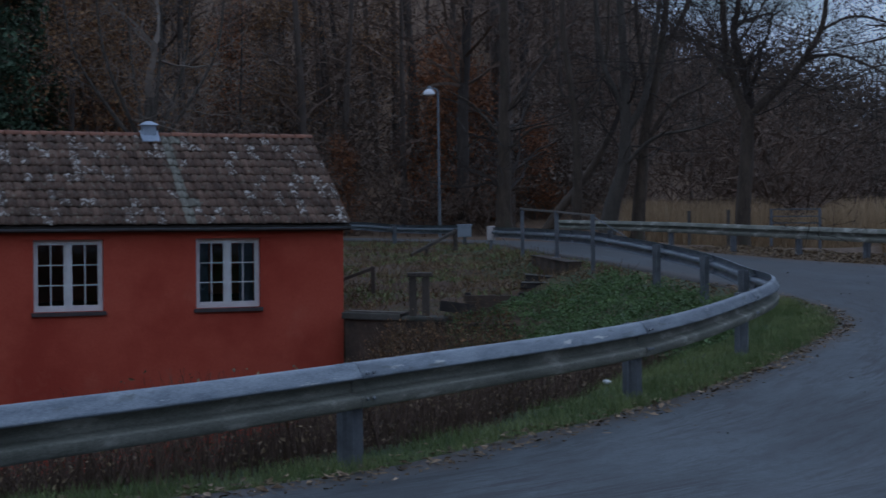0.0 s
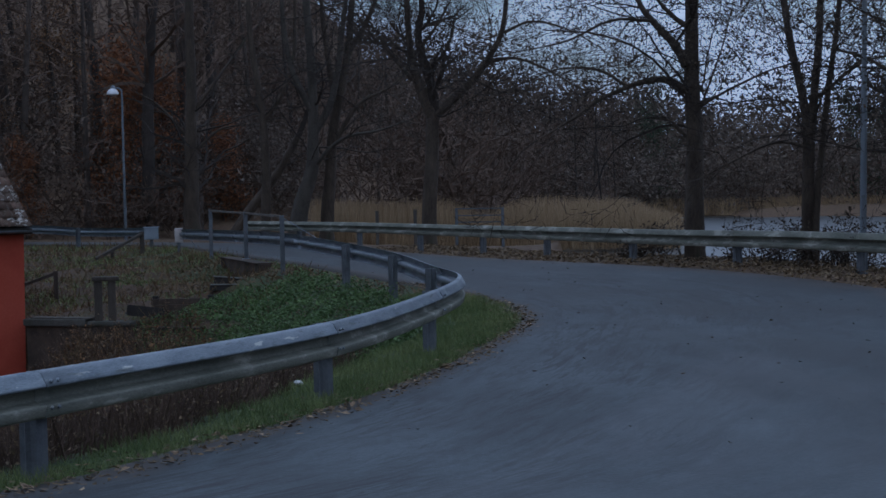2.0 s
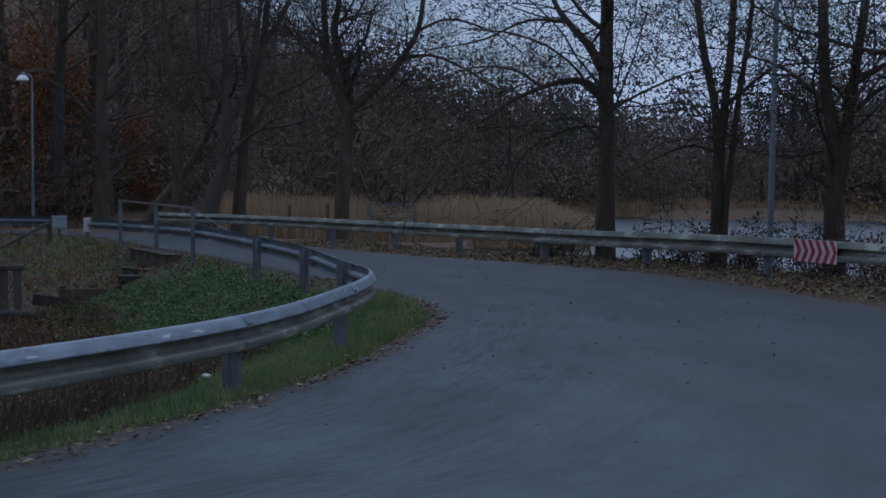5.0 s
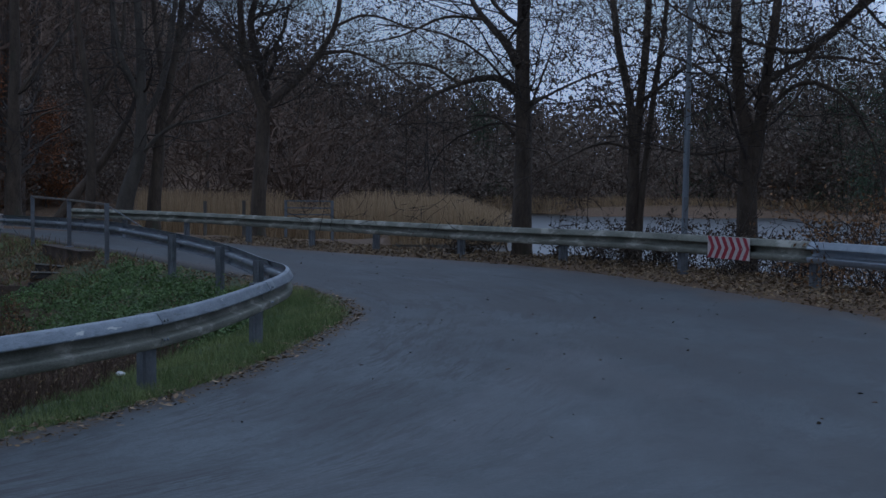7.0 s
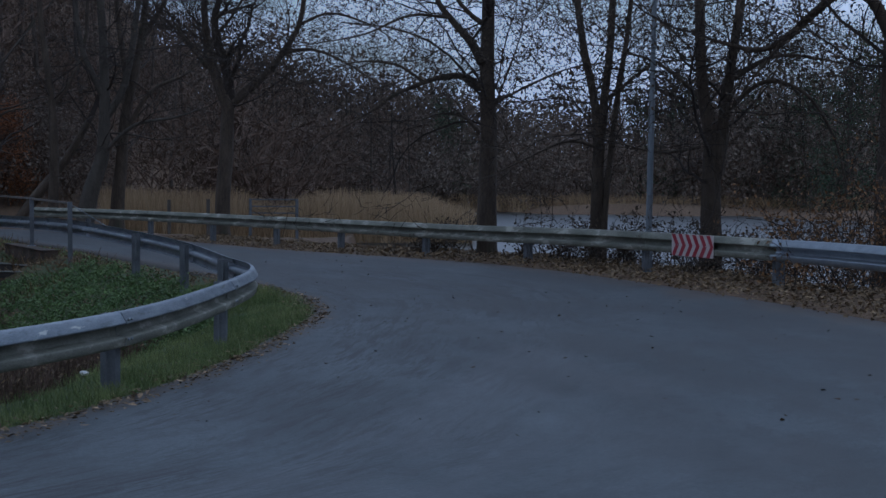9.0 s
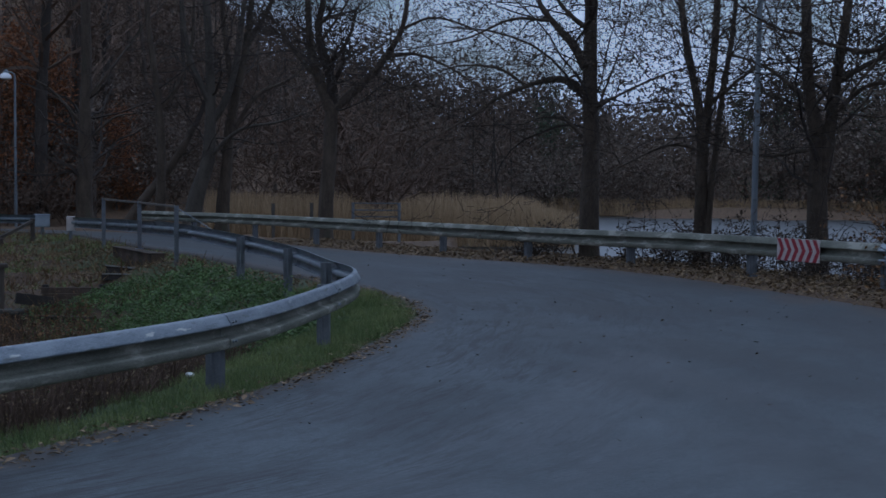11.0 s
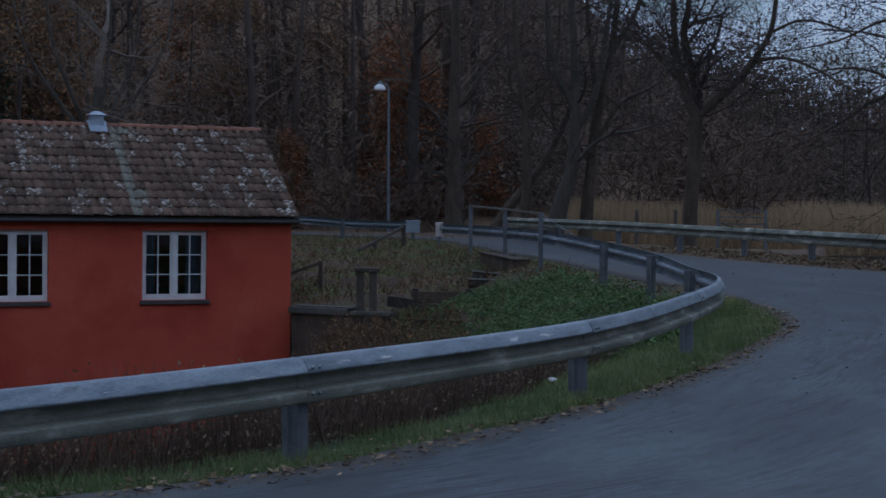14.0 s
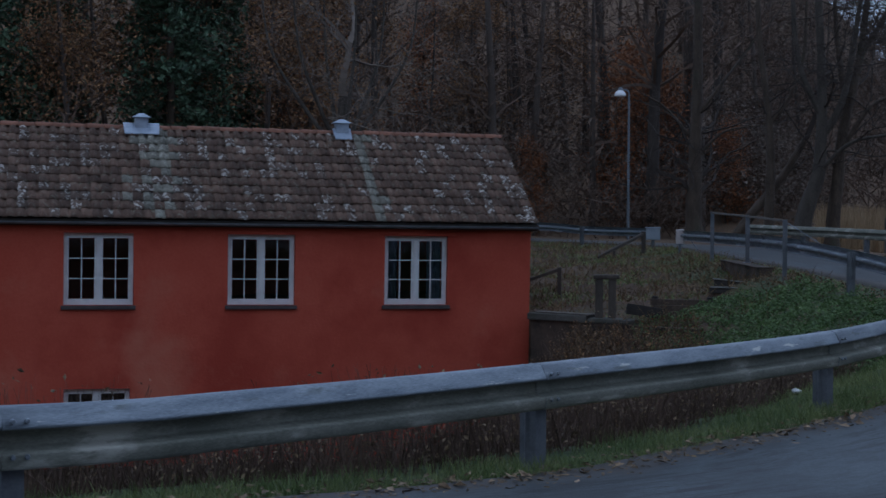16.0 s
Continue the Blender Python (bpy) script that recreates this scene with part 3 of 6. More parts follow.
def barrier(label, pts, right_hand, mats, group, beam_len=4.0, phase=0.0, late=(), bare=(), renewed=0.0):
    """A W-beam barrier: beams of 4 m, lapped at the joints, each on a post. pts: x, y, height of the beam's top."""
    line = even(smooth_line(pts, 10), 0.25)
    d = np.r_[0, np.cumsum(np.linalg.norm(np.diff(line[:, :2], axis=0), axis=1))]

    def at(s):
        return np.array([np.interp(s, d, line[:, k]) for k in range(3)])

    def nrm(s):
        t = (at(s + 0.15) - at(s - 0.15))[:2]
        t /= np.linalg.norm(t)
        return np.array((t[1], -t[0])) if right_hand else np.array((-t[1], t[0]))

    foot = at(d[-1] / 2)
    e = empty("crash_barrier", Matrix.Translation((foot[0], foot[1], 0)), label, "crash barrier", group)
    off = np.array((foot[0], foot[1], 0))
    joints = np.arange(phase - beam_len, d[-1] + beam_len, beam_len)
    if late:        # one longer beam in the tight part of the bend
        joints = np.where((joints > late[0]) & (joints < late[1]), joints + late[2], joints)
    for a, b in zip(joints[:-1], joints[1:]):
        lo, hi = max(a, 0.0), min(b + 0.16, d[-1])
        if hi - lo < 0.3:
            continue
        ss = np.linspace(lo, hi, max(4, int((hi - lo) / 0.35)))
        ln = np.array([at(s) - off - (0, 0, 0.155) for s in ss])
        nn = np.array([nrm(min(max(s, 0.16), d[-1] - 0.16)) for s in ss])
        # the start of each beam lies over the end of the one before
        shift = np.where(ss - lo < 0.17, 0.007, 0.0) if a > 0 else np.zeros(len(ss))
        ln[:, :2] += nn * shift[:, None]
        v, f = sweep(ln, nn, PROFILE)
        me = mesh_of("beam", v, f, "steel_new" if hi < renewed else mats[0], True)
        me.materials.append(M["steel_new" if hi < renewed else "steel_dirt_shade"])      # soiled lower wave; groove and lip underside share it as painted-in shade
        ring_n = 2 * len(PROFILE)
        me.polygons.foreach_set("material_index", [int(i < (len(ln) - 1) * ring_n and (i % ring_n) < 12) for i in range(len(f))])
        ob = part("beam", me, None, e, "renewed bright steel beam" if hi < renewed else "")
        # bolts of the lap
        if a > 0:
            for du, ds in ((0.087, 0.05), (-0.087, 0.05), (0.087, 0.12), (-0.087, 0.12)):
                p = at(a + ds) - off - (0, 0, 0.155)
                n2 = nrm(a + ds)
                q = Vector((*n2, 0)).to_track_quat("Z", "Y").to_matrix().to_4x4()
                bm = bmesh.new()
                bmesh.ops.create_cone(bm, cap_ends=True, segments=8, radius1=0.016, radius2=0.011, depth=0.014,
                                      matrix=Matrix.Translation((*(p[:2] + n2 * 0.106), p[2] + du)) @ q)
                part("bolt", bm, mats[0], ob)
    for a in joints + 0.08:
        if not 0.1 < a < d[-1] - 0.1 or bare and bare[0] < a < bare[1]:
            continue
        p, n2 = at(a), nrm(a)
        g = gz_at(p[0] - n2[0] * 0.1, p[1] - n2[1] * 0.1)[0]
        h = p[2] - g
        # folded sigma post: an open channel with lips, behind the beam
        c = [(-0.055, 0.0), (0.055, 0.0), (0.055, -0.05), (0.075, -0.075), (0.055, -0.10), (0.055, -0.14), (0.03, -0.14), (0.03, -0.02), (-0.03, -0.02), (-0.03, -0.14),
             (-0.055, -0.14), (-0.055, -0.10), (-0.075, -0.075), (-0.055, -0.05)]
        tdir = np.array((-n2[1], n2[0]))
        base = np.array((p[0], p[1])) - off[:2]
        ring = [base + tdir * u + n2 * (w_ - 0.012) for u, w_ in c]
        k = len(c)
        v = [(*q, g - 0.45) for q in ring] + [(*q, p[2] - 0.02) for q in ring]
        f = [(i, (i + 1) % k, k + (i + 1) % k, k + i) for i in range(k)] + [tuple(range(k, 2 * k))]
        part("post", mesh_of("post", v, f, mats[1]), None, e)
    return e, at, nrm, d[-1]


inner_pts = [(-13, 2.8, 0.86), (-8.5, 4.2, 0.86), (-5.4, 5.5, 0.86), (-2.86, 7.15, 0.78), (-2.05, 8.15, 0.74), (-0.58, 10.17, 0.69), (1.87, 13.54, 0.66), (3.6, 17.2, 0.68),
             (4.33, 19.4, 0.71), (4.55, 22.04, 0.70), (4.69, 26.08, 0.75), (4.42, 30.18, 0.82), (3.67, 34.81, 0.93), (3.21, 39.37, 0.89), (2.59, 43.92, 0.84), (1.95, 49.9, 0.75)]
inner_rail, in_at, in_nrm, in_len = barrier("weathered grey steel crash barrier round the inside of the bend", inner_pts, True, ("steel", "post_steel"), "crash barriers", phase=2.95, late=(26, 43, 0.75), bare=(39, 57))
outer_pts = [(9.6, 6, 1.05), (10.8, 12.5, 1.05), (11.56, 16.68, 1.03), (11.93, 20.78, 0.99), (11.6, 24.6, 0.98), (11.0, 28.97, 0.93), (10.06, 33.53, 0.92), (8.95, 40.25, 0.89), (6.95, 47.25, 0.90), (4.45, 53.35, 0.90)]
outer_rail, out_at, out_nrm, out_len = barrier("mossy grey steel crash barrier above the lake bank", outer_pts, False, ("steel_dirt_shade", "post_steel"), "crash barriers", phase=1.0, renewed=13.5)
far_pts = [(1.25, 55, 0.72), (-1.2, 58, 0.72), (-3.2, 59.9, 0.83), (-8, 62.6, 0.85), (-16, 65.5, 0.85)]
far_rail, far_at, far_nrm, far_len = barrier("grey steel crash barrier along the far stretch of road", far_pts, True, ("steel", "post_steel"), "crash barriers")


# ---------------- house ----------------
HOUSE = pose(-1.888, 32.946, 1.8, 0, 0.753, 21.24)
BASE = -5.6                     # foot of the walls below the eye line
house = empty("house", HOUSE @ Matrix.Translation((0, 0, BASE)), "old red limewashed mill house with a lichen-grown tiled roof", "house")
UP = -BASE                      # local heights: eye line + UP
LEN, DEEP = 15.0, 5.46
EAVE, RIDGE, RUN = UP - 0.565, UP + 1.378, 2.732
WINDOWS = [(-3.217, 1.375), (-6.515, 1.39), (-9.79, 1.375), (-13.09, 1.375)]
TOP, SILL, LOW = UP - 0.861, UP - 2.318, UP - 4.01


def wall_with_openings(x0, x1, z0, z1, holes, thick):
    """A wall in the plane y = 0 to thick, with through openings (x, z, x, z)."""
    xs = sorted({x0, x1, *(h[0] for h in holes), *(h[2] for h in holes)})
    zs = sorted({z0, z1, *(h[1] for h in holes), *(h[3] for h in holes)})
    bm = bmesh.new()

    def quad(*p):
        bm.faces.new([bm.verts.new(q) for q in p])

    for a, b in zip(xs[:-1], xs[1:]):
        for c, d in zip(zs[:-1], zs[1:]):
            if any(h[0] <= a and b <= h[2] and h[1] <= c and d <= h[3] for h in holes):
                continue
            quad((a, 0, c), (b, 0, c), (b, 0, d), (a, 0, d))
            quad((a, thick, c), (a, thick, d), (b, thick, d), (b, thick, c))
    for a, c, b, d in holes:
        quad((a, 0, c), (a, thick, c), (b, thick, c), (b, 0, c))
        quad((a, 0, d), (b, 0, d), (b, thick, d), (a, thick, d))
        quad((a, 0, c), (a, 0, d), (a, thick, d), (a, thick, c))
        quad((b, 0, c), (b, thick, c), (b, thick, d), (b, 0, d))
    for a, b in ((x0, x1),):
        quad((a, 0, z1), (b, 0, z1), (b, thick, z1), (a, thick, z1))
        quad((a, 0, z0), (a, thick, z0), (b, thick, z0), (b, 0, z0))
        quad((b, 0, z0), (b, thick, z0), (b, thick, z1), (b, 0, z1))
        quad((a, 0, z0), (a, 0, z1), (a, thick, z1), (a, thick, z0))
    bmesh.ops.remove_doubles(bm, verts=bm.verts, dist=0.0005)
    return bm


holes = [(x, SILL, x + w_, TOP) for x, w_ in WINDOWS] + [(x + 0.02, LOW - 1.3, x + w_ - 0.05, LOW) for x, w_ in WINDOWS[2:3]]
part("front_wall", wall_with_openings(-LEN, 0, 0, EAVE + 0.02, holes, 0.34), "plaster", house, "red limewash, faded and stained in patches")
for x in (-LEN, -0.34):
    bm = bmesh.new()
    prof = [(0.342, 0), (DEEP - 0.342, 0), (DEEP - 0.342, EAVE), (RUN, RIDGE - 0.12), (0.342, EAVE + 0.1)]
    lo = [bm.verts.new((x, y, z)) for y, z in prof]
    hi = [bm.verts.new((x + 0.338, y, z)) for y, z in prof]
    bm.faces.new(lo)
    bm.faces.new(hi[::-1])
    for i in range(5):
        bm.faces.new((lo[i], lo[(i + 1) % 5], hi[(i + 1) % 5], hi[i]))
    bmesh.ops.recalc_face_normals(bm, faces=bm.faces)
    part("gable_wall", bm, "plaster", house)
part("back_wall", box((-LEN, DEEP - 0.34, 0), (0, DEEP, EAVE)), "plaster", house)
part("storey_floor", box((-LEN + 0.35, 0.35, SILL - 1.0), (-0.35, DEEP - 0.35, SILL - 0.8)), "wood_dark", house)
part("attic_floor", box((-LEN + 0.35, 0.35, TOP + 0.14), (-0.35, DEEP - 0.35, TOP + 0.22)), "room", house)


def window(x, w_, z0, z1, curtain):
    win = part("window", box((x + 0.002, 0.10, z0 + 0.002), (x + 0.062, 0.17, z1 - 0.002), 0.006), "white", house, "white painted casement window with small panes")
    part("jamb", box((x + w_ - 0.062, 0.10, z0 + 0.002), (x + w_ - 0.002, 0.17, z1 - 0.002), 0.006), "white", win)
    part("head", box((x + 0.063, 0.10, z1 - 0.062), (x + w_ - 0.063, 0.17, z1 - 0.002), 0.006), "white", win)
    part("bottom_rail", box((x + 0.063, 0.10, z0 + 0.002), (x + w_ - 0.063, 0.17, z0 + 0.075), 0.006), "white", win)
    mid = x + w_ / 2
    part("mullion", box((mid - 0.047, 0.085, z0 + 0.077), (mid + 0.047, 0.165, z1 - 0.064), 0.008), "white", win)
    part("sill", box((x - 0.05, -0.06, z0 - 0.085), (x + w_ + 0.05, 0.16, z0 - 0.003), 0.01), "sill", win, "dark weathered sill")
    zt, zb = z1 - 0.064, z0 + 0.077
    for a, b in ((x + 0.064, mid - 0.049), (mid + 0.049, x + w_ - 0.064)):
        # casement frame and glazing bars
        bm = bmesh.new()
        for lo, hi in (((a, zb), (a + 0.035, zt)), ((b - 0.035, zb), (b, zt)), ((a + 0.036, zb), (b - 0.036, zb + 0.045)), ((a + 0.036, zt - 0.04), (b - 0.036, zt))):
            add_box(bm, (lo[0], 0.107, lo[1]), (hi[0], 0.15, hi[1]), 0.004)
        part("casement", bm, "white", win)
        gz0, gz1 = zb + 0.046, zt - 0.041
        part("glazing_bar", box(((a + b) / 2 - 0.011, 0.110, gz0), ((a + b) / 2 + 0.011, 0.146, gz1), 0.003), "white", win)
        for k in (1, 2):
            zz = gz0 + (gz1 - gz0) * k / 3
            part("glazing_bar", box((a + 0.036, 0.112, zz - 0.010), (b - 0.036, 0.144, zz + 0.010), 0.003), "white", win)
        for i in range(2):
            xa, xb = (a + 0.037, (a + b) / 2 - 0.012) if i == 0 else ((a + b) / 2 + 0.012, b - 0.037)
            for k in range(3):
                za, zc = gz0 + (gz1 - gz0) * k / 3 + 0.011 * (k > 0), gz0 + (gz1 - gz0) * (k + 1) / 3 - 0.011 * (k < 2)
                p = part("pane", box((xa, 0.127, za), (xb, 0.131, zc)), "glass", win)
                p.visible_shadow = False
                p.matrix_basis = Matrix.Translation(((xa + xb) / 2, 0.129, 0)) @ pose(0, 0, 0, 0, 0, rng.uniform(-0.6, 0.6)) @ Matrix.Translation((-(xa + xb) / 2, -0.129, 0))
    if curtain:
        # pale blue folds behind the glass stand in for a bluish reflection
        for a, b in ((x + 0.05, x + 0.36), (x + w_ - 0.36, x + w_ - 0.05)):
            k = 24
            v = [(a + (b - a) * i / k, 0.44 + 0.025 * math.sin(i * 1.6), z) for z in (z0 + 0.02, z1) for i in range(k + 1)]
            f = [(i, i + 1, k + 2 + i, k + 1 + i) for i in range(k)]
            part("curtain", (v, f), "curtain", win, "pale blue pleated sheet for the bluish pane reflection")


for i, (x, w_) in enumerate(WINDOWS):
    window(x, w_, SILL, TOP, i == 0)
window(WINDOWS[2][0] + 0.02, WINDOWS[2][1] - 0.07, LOW - 1.3, LOW, False)

# roof: boarded deck, gutter, verge, ridge; the tiles come last in the file
SLOPE = math.atan2(RIDGE - EAVE, RUN + 0.16)
E_Y = -0.16
bm = bmesh.new()
for s in (0, 1):
    p = [(E_Y if not s else DEEP - E_Y, EAVE), (RUN, RIDGE)]
    q = [(-LEN - 0.1, p[0][0], p[0][1] - 0.03), (0.10, p[0][0], p[0][1] - 0.03), (0.10, RUN, RIDGE - 0.03), (-LEN - 0.1, RUN, RIDGE - 0.03)]
    lo = [bm.verts.new(a) for a in q]
    hi = [bm.verts.new((a[0], a[1], a[2] - 0.10)) for a in q]
    bm.faces.new(lo)
    bm.faces.new(hi[::-1])
    for i in range(4):
        bm.faces.new((lo[i], lo[(i + 1) % 4], hi[(i + 1) % 4], hi[i]))
bmesh.ops.recalc_face_normals(bm, faces=bm.faces)
part("roof_deck", bm, "wood_dark", house)
k = 10
v, f = [], []
for x in (-LEN - 0.1, 0.1):
    for rad in (0.062, 0.056):
        v += [(x, E_Y - 0.045 + rad * math.cos(math.pi + math.pi * i / k), EAVE - 0.065 + rad * math.sin(math.pi + math.pi * i / k)) for i in range(k + 1)]
w_ = k + 1
for i in range(k):
    f += [(i, i + 1, 2 * w_ + i + 1, 2 * w_ + i), (w_ + i, 3 * w_ + i, 3 * w_ + i + 1, w_ + i + 1)]
f += [(0, w_, 3 * w_, 2 * w_), (k, 2 * w_ + k, 3 * w_ + k, w_ + k)]
part("gutter", (v, f), "zinc_dark", house, "dull zinc half-round gutter")
part("fascia", box((-LEN - 0.1, E_Y + 0.02, EAVE - 0.15), (0.1, E_Y + 0.055, EAVE - 0.02)), "sill", house)
part("verge_board", box((0.103, E_Y, EAVE - 0.14), (0.128, E_Y + 0.2, EAVE - 0.03)), "sill", house)


def half_tile(length, r0, r1, sides=8):
    v, f = [], []
    for x, r in ((0, r0), (length, r1)):
        for rr in (r, r - 0.014):
            v += [(x, rr * math.cos(math.pi * i / sides), rr * 0.8 * math.sin(math.pi * i / sides)) for i in range(sides + 1)]
    w2 = sides + 1
    for i in range(sides):
        f += [(i, 2 * w2 + i, 2 * w2 + i + 1, i + 1), (w2 + i, w2 + i + 1, 3 * w2 + i + 1, 3 * w2 + i), (i, i + 1, w2 + i + 1, w2 + i), (2 * w2 + i, 3 * w2 + i, 3 * w2 + i + 1, 2 * w2 + i + 1)]
    return mesh_of("ridge_tile", v, f, "ridge", True)


rt = half_tile(0.40, 0.125, 0.105)
for i in range(int((LEN + 0.2) / 0.36)):
    x = 0.11 - 0.40 - i * 0.36
    p = part("ridge_tile", rt, None, house)
    p.matrix_basis = Matrix.Translation((x, RUN, RIDGE - 0.01 + rng.uniform(-0.008, 0.008))) @ pose(0, 0, 0, rng.uniform(-2, 2), rng.uniform(-1.2, 1.2), rng.uniform(-1.5, 1.5))


def vent(x, wide):
    """A square zinc vent with a flared cap, on a sheet apron over the ridge."""
    s = SLOPE
    bm = bmesh.new()
    add_box(bm, (x - 0.145, RUN - 0.17, RIDGE - 0.12), (x + 0.145, RUN + 0.13, RIDGE + 0.24), 0.01)
    st = part("roof_vent", bm, "zinc", house, "pale zinc ventilation hood on the ridge")
    bm = bmesh.new()
    r = bmesh.ops.create_cone(bm, cap_ends=True, segments=4, radius1=0.29, radius2=0.07, depth=0.09, matrix=Matrix.Translation((x, RUN - 0.02, RIDGE + 0.286)) @ pose(0, 0, 0, 0, 0, 45))
    part("cap", bm, "zinc", st)
    v = [(x - wide / 2, RUN, RIDGE + 0.125), (x + wide / 2, RUN, RIDGE + 0.125), (x + wide / 2 - 0.02, RUN - 0.36, RIDGE + 0.125 - 0.36 * math.tan(s)), (x - wide / 2 + 0.02, RUN - 0.36, RIDGE + 0.125 - 0.36 * math.tan(s))]
    v += [(a, b, c - 0.02) for a, b, c in v]
    f = [(0, 1, 2, 3), (7, 6, 5, 4), (0, 4, 5, 1), (1, 5, 6, 2), (2, 6, 7, 3), (3, 7, 4, 0)]
    part("apron", (v, f), "zinc", st)


vent(-3.67, 0.42)
vent(-8.13, 0.78)


# ---------------- trees ----------------
def grow(segs, tips, p, d, length, r, level, rng, spread=0.9, droop=0.0, kids=5, wig=0.19, rmin=0.005, depth=3):
    """A limb of several wiggling pieces; side limbs spring from it. Fills segs and tips."""
    n = max(3, int(4 + 2 * (depth - level)))
    step = length / n
    p, d = np.array(p, float), np.array(d, float)
    r_end = max(rmin, r * 0.35)
    for i in range(n):
        d = d + rng.normal(0, wig, 3) + np.array((0, 0, 0.05 - droop * (i / n)))
        d /= np.linalg.norm(d)
        q = p + d * step
        ra, rb = r + (r_end - r) * i / n, r + (r_end - r) * (i + 1) / n
        segs.append((*p, *q, max(ra, rmin), max(rb, rmin)))
        if level < depth and i >= 1:
            for _ in range(rng.poisson(kids / n)):
                side = rng.normal(size=3)
                side -= d * side.dot(d)
                side /= np.linalg.norm(side) + 1e-9
                nd = d * (1 - 0.55 * spread) + side * spread
                grow(segs, tips, p + d * step * rng.random(), nd / np.linalg.norm(nd), length * rng.uniform(0.4, 0.65) * (1 - 0.35 * i / n), rb * rng.uniform(0.4, 0.62),
                     level + 1, rng, spread, droop, kids, wig, rmin, depth)
        p = q
    if level >= depth - 1:
        tips.append(p)


def twig_mesh(segs, thin, twig):
    """Branches as three-sided tubes; twigs thinner than thin as narrow twisted blades."""
    s = np.array(segs)
    fine = np.maximum(s[:, 6], s[:, 7]) <= thin
    v, f = tubes(s[~fine], 3)
    q = s[fine]
    rk_ = np.random.default_rng(len(q))
    d = q[:, 3:6] - q[:, :3]
    u = np.cross(d, rk_.normal(size=d.shape))
    u /= np.linalg.norm(u, axis=1, keepdims=True) + 1e-9
    a, b = u * q[:, 6:7], u * q[:, 7:8]
    v2 = np.stack([q[:, :3] - a, q[:, :3] + a, q[:, 3:6] + b, q[:, 3:6] - b], 1).reshape(-1, 3)
    return mesh_of("crown", np.vstack([v, v2]), np.vstack([f, np.arange(len(v2)).reshape(-1, 4) + len(v)]), twig)


def limb_path(segs, pts, r0, r1, n=5):
    """A limb along given points; returns points, directions and radii along it."""
    ln = smooth_line(pts, n)
    rr = np.linspace(r0, r1, len(ln))
    segs.append((ln, rr))
    return ln, rr


def limbs_mesh(paths, sides, bark):
    """Trunk and main limbs, each one unbroken tapering tube with a slightly uneven skin."""
    vs_, fs_, n0 = [], [], 0
    for ln, rr in paths:
        d = np.gradient(ln, axis=0)
        d /= np.linalg.norm(d, axis=1, keepdims=True) + 1e-9
        ref = np.array((0.0, 1.0, 0.05))
        u = np.cross(d, ref)
        u /= np.linalg.norm(u, axis=1, keepdims=True) + 1e-9
        w2 = np.cross(d, u)
        a = np.arange(sides) * 2 * np.pi / sides
        bump = 1 + 0.07 * np.sin(3 * a[None] + ln[:, 2:3] * 1.7) + 0.05 * np.sin(5 * a[None] - ln[:, 2:3] * 2.9)
        ring = ln[:, None] + (u[:, None] * np.cos(a)[None, :, None] + w2[:, None] * np.sin(a)[None, :, None]) * (rr[:, None] * bump)[..., None]
        m_ = len(ln)
        k = np.arange(sides)
        q = np.stack([k, (k + 1) % sides, sides + (k + 1) % sides, sides + k], 1)
        vs_.append(ring.reshape(-1, 3))
        fs_.append((np.arange(m_ - 1) * sides)[:, None, None] + q[None] + n0)
        n0 += m_ * sides
    return mesh_of("trunk", np.vstack(vs_), np.concatenate([f.reshape(-1, 4) for f in fs_]), bark, True)


def tree_object(name, m, big, small, tips, label, category, bark, twig, leaf=None, leaf_n=0, leaf_size=0.05, leaf_spread=0.25, seed=1, group=""):
    rg = np.random.default_rng(seed)
    e = empty(name, m, label, category, group)
    part("trunk", limbs_mesh(big, 10, bark), None, e)
    if small:
        s = np.array(small)
        part("crown", twig_mesh(s, 0.011, twig), None, e)
    if leaf and leaf_n and len(tips):
        t = np.array(tips)
        t = t[(rg.random(len(t)) < 0.3) & (t[:, 2] > 3.0)]
        at = t[rg.integers(0, len(t), leaf_n)] + rg.normal(0, leaf_spread, (leaf_n, 3))
        v, f = flakes(at, rg.uniform(0.5, 1.35, leaf_n) * leaf_size, rg)
        part("foliage", mesh_of("foliage", v, f, leaf), None, e)
    return e


def view_pose(azimuth, r, z=None):
    """A place at that bearing (degrees right of north) and distance, its x axis square to the bearing."""
    x, y = r * math.sin(radians(azimuth)), r * math.cos(radians(azimuth))
    return pose(x, y, gz_at(x, y)[0] if z is None else z, 0, 0, -azimuth)


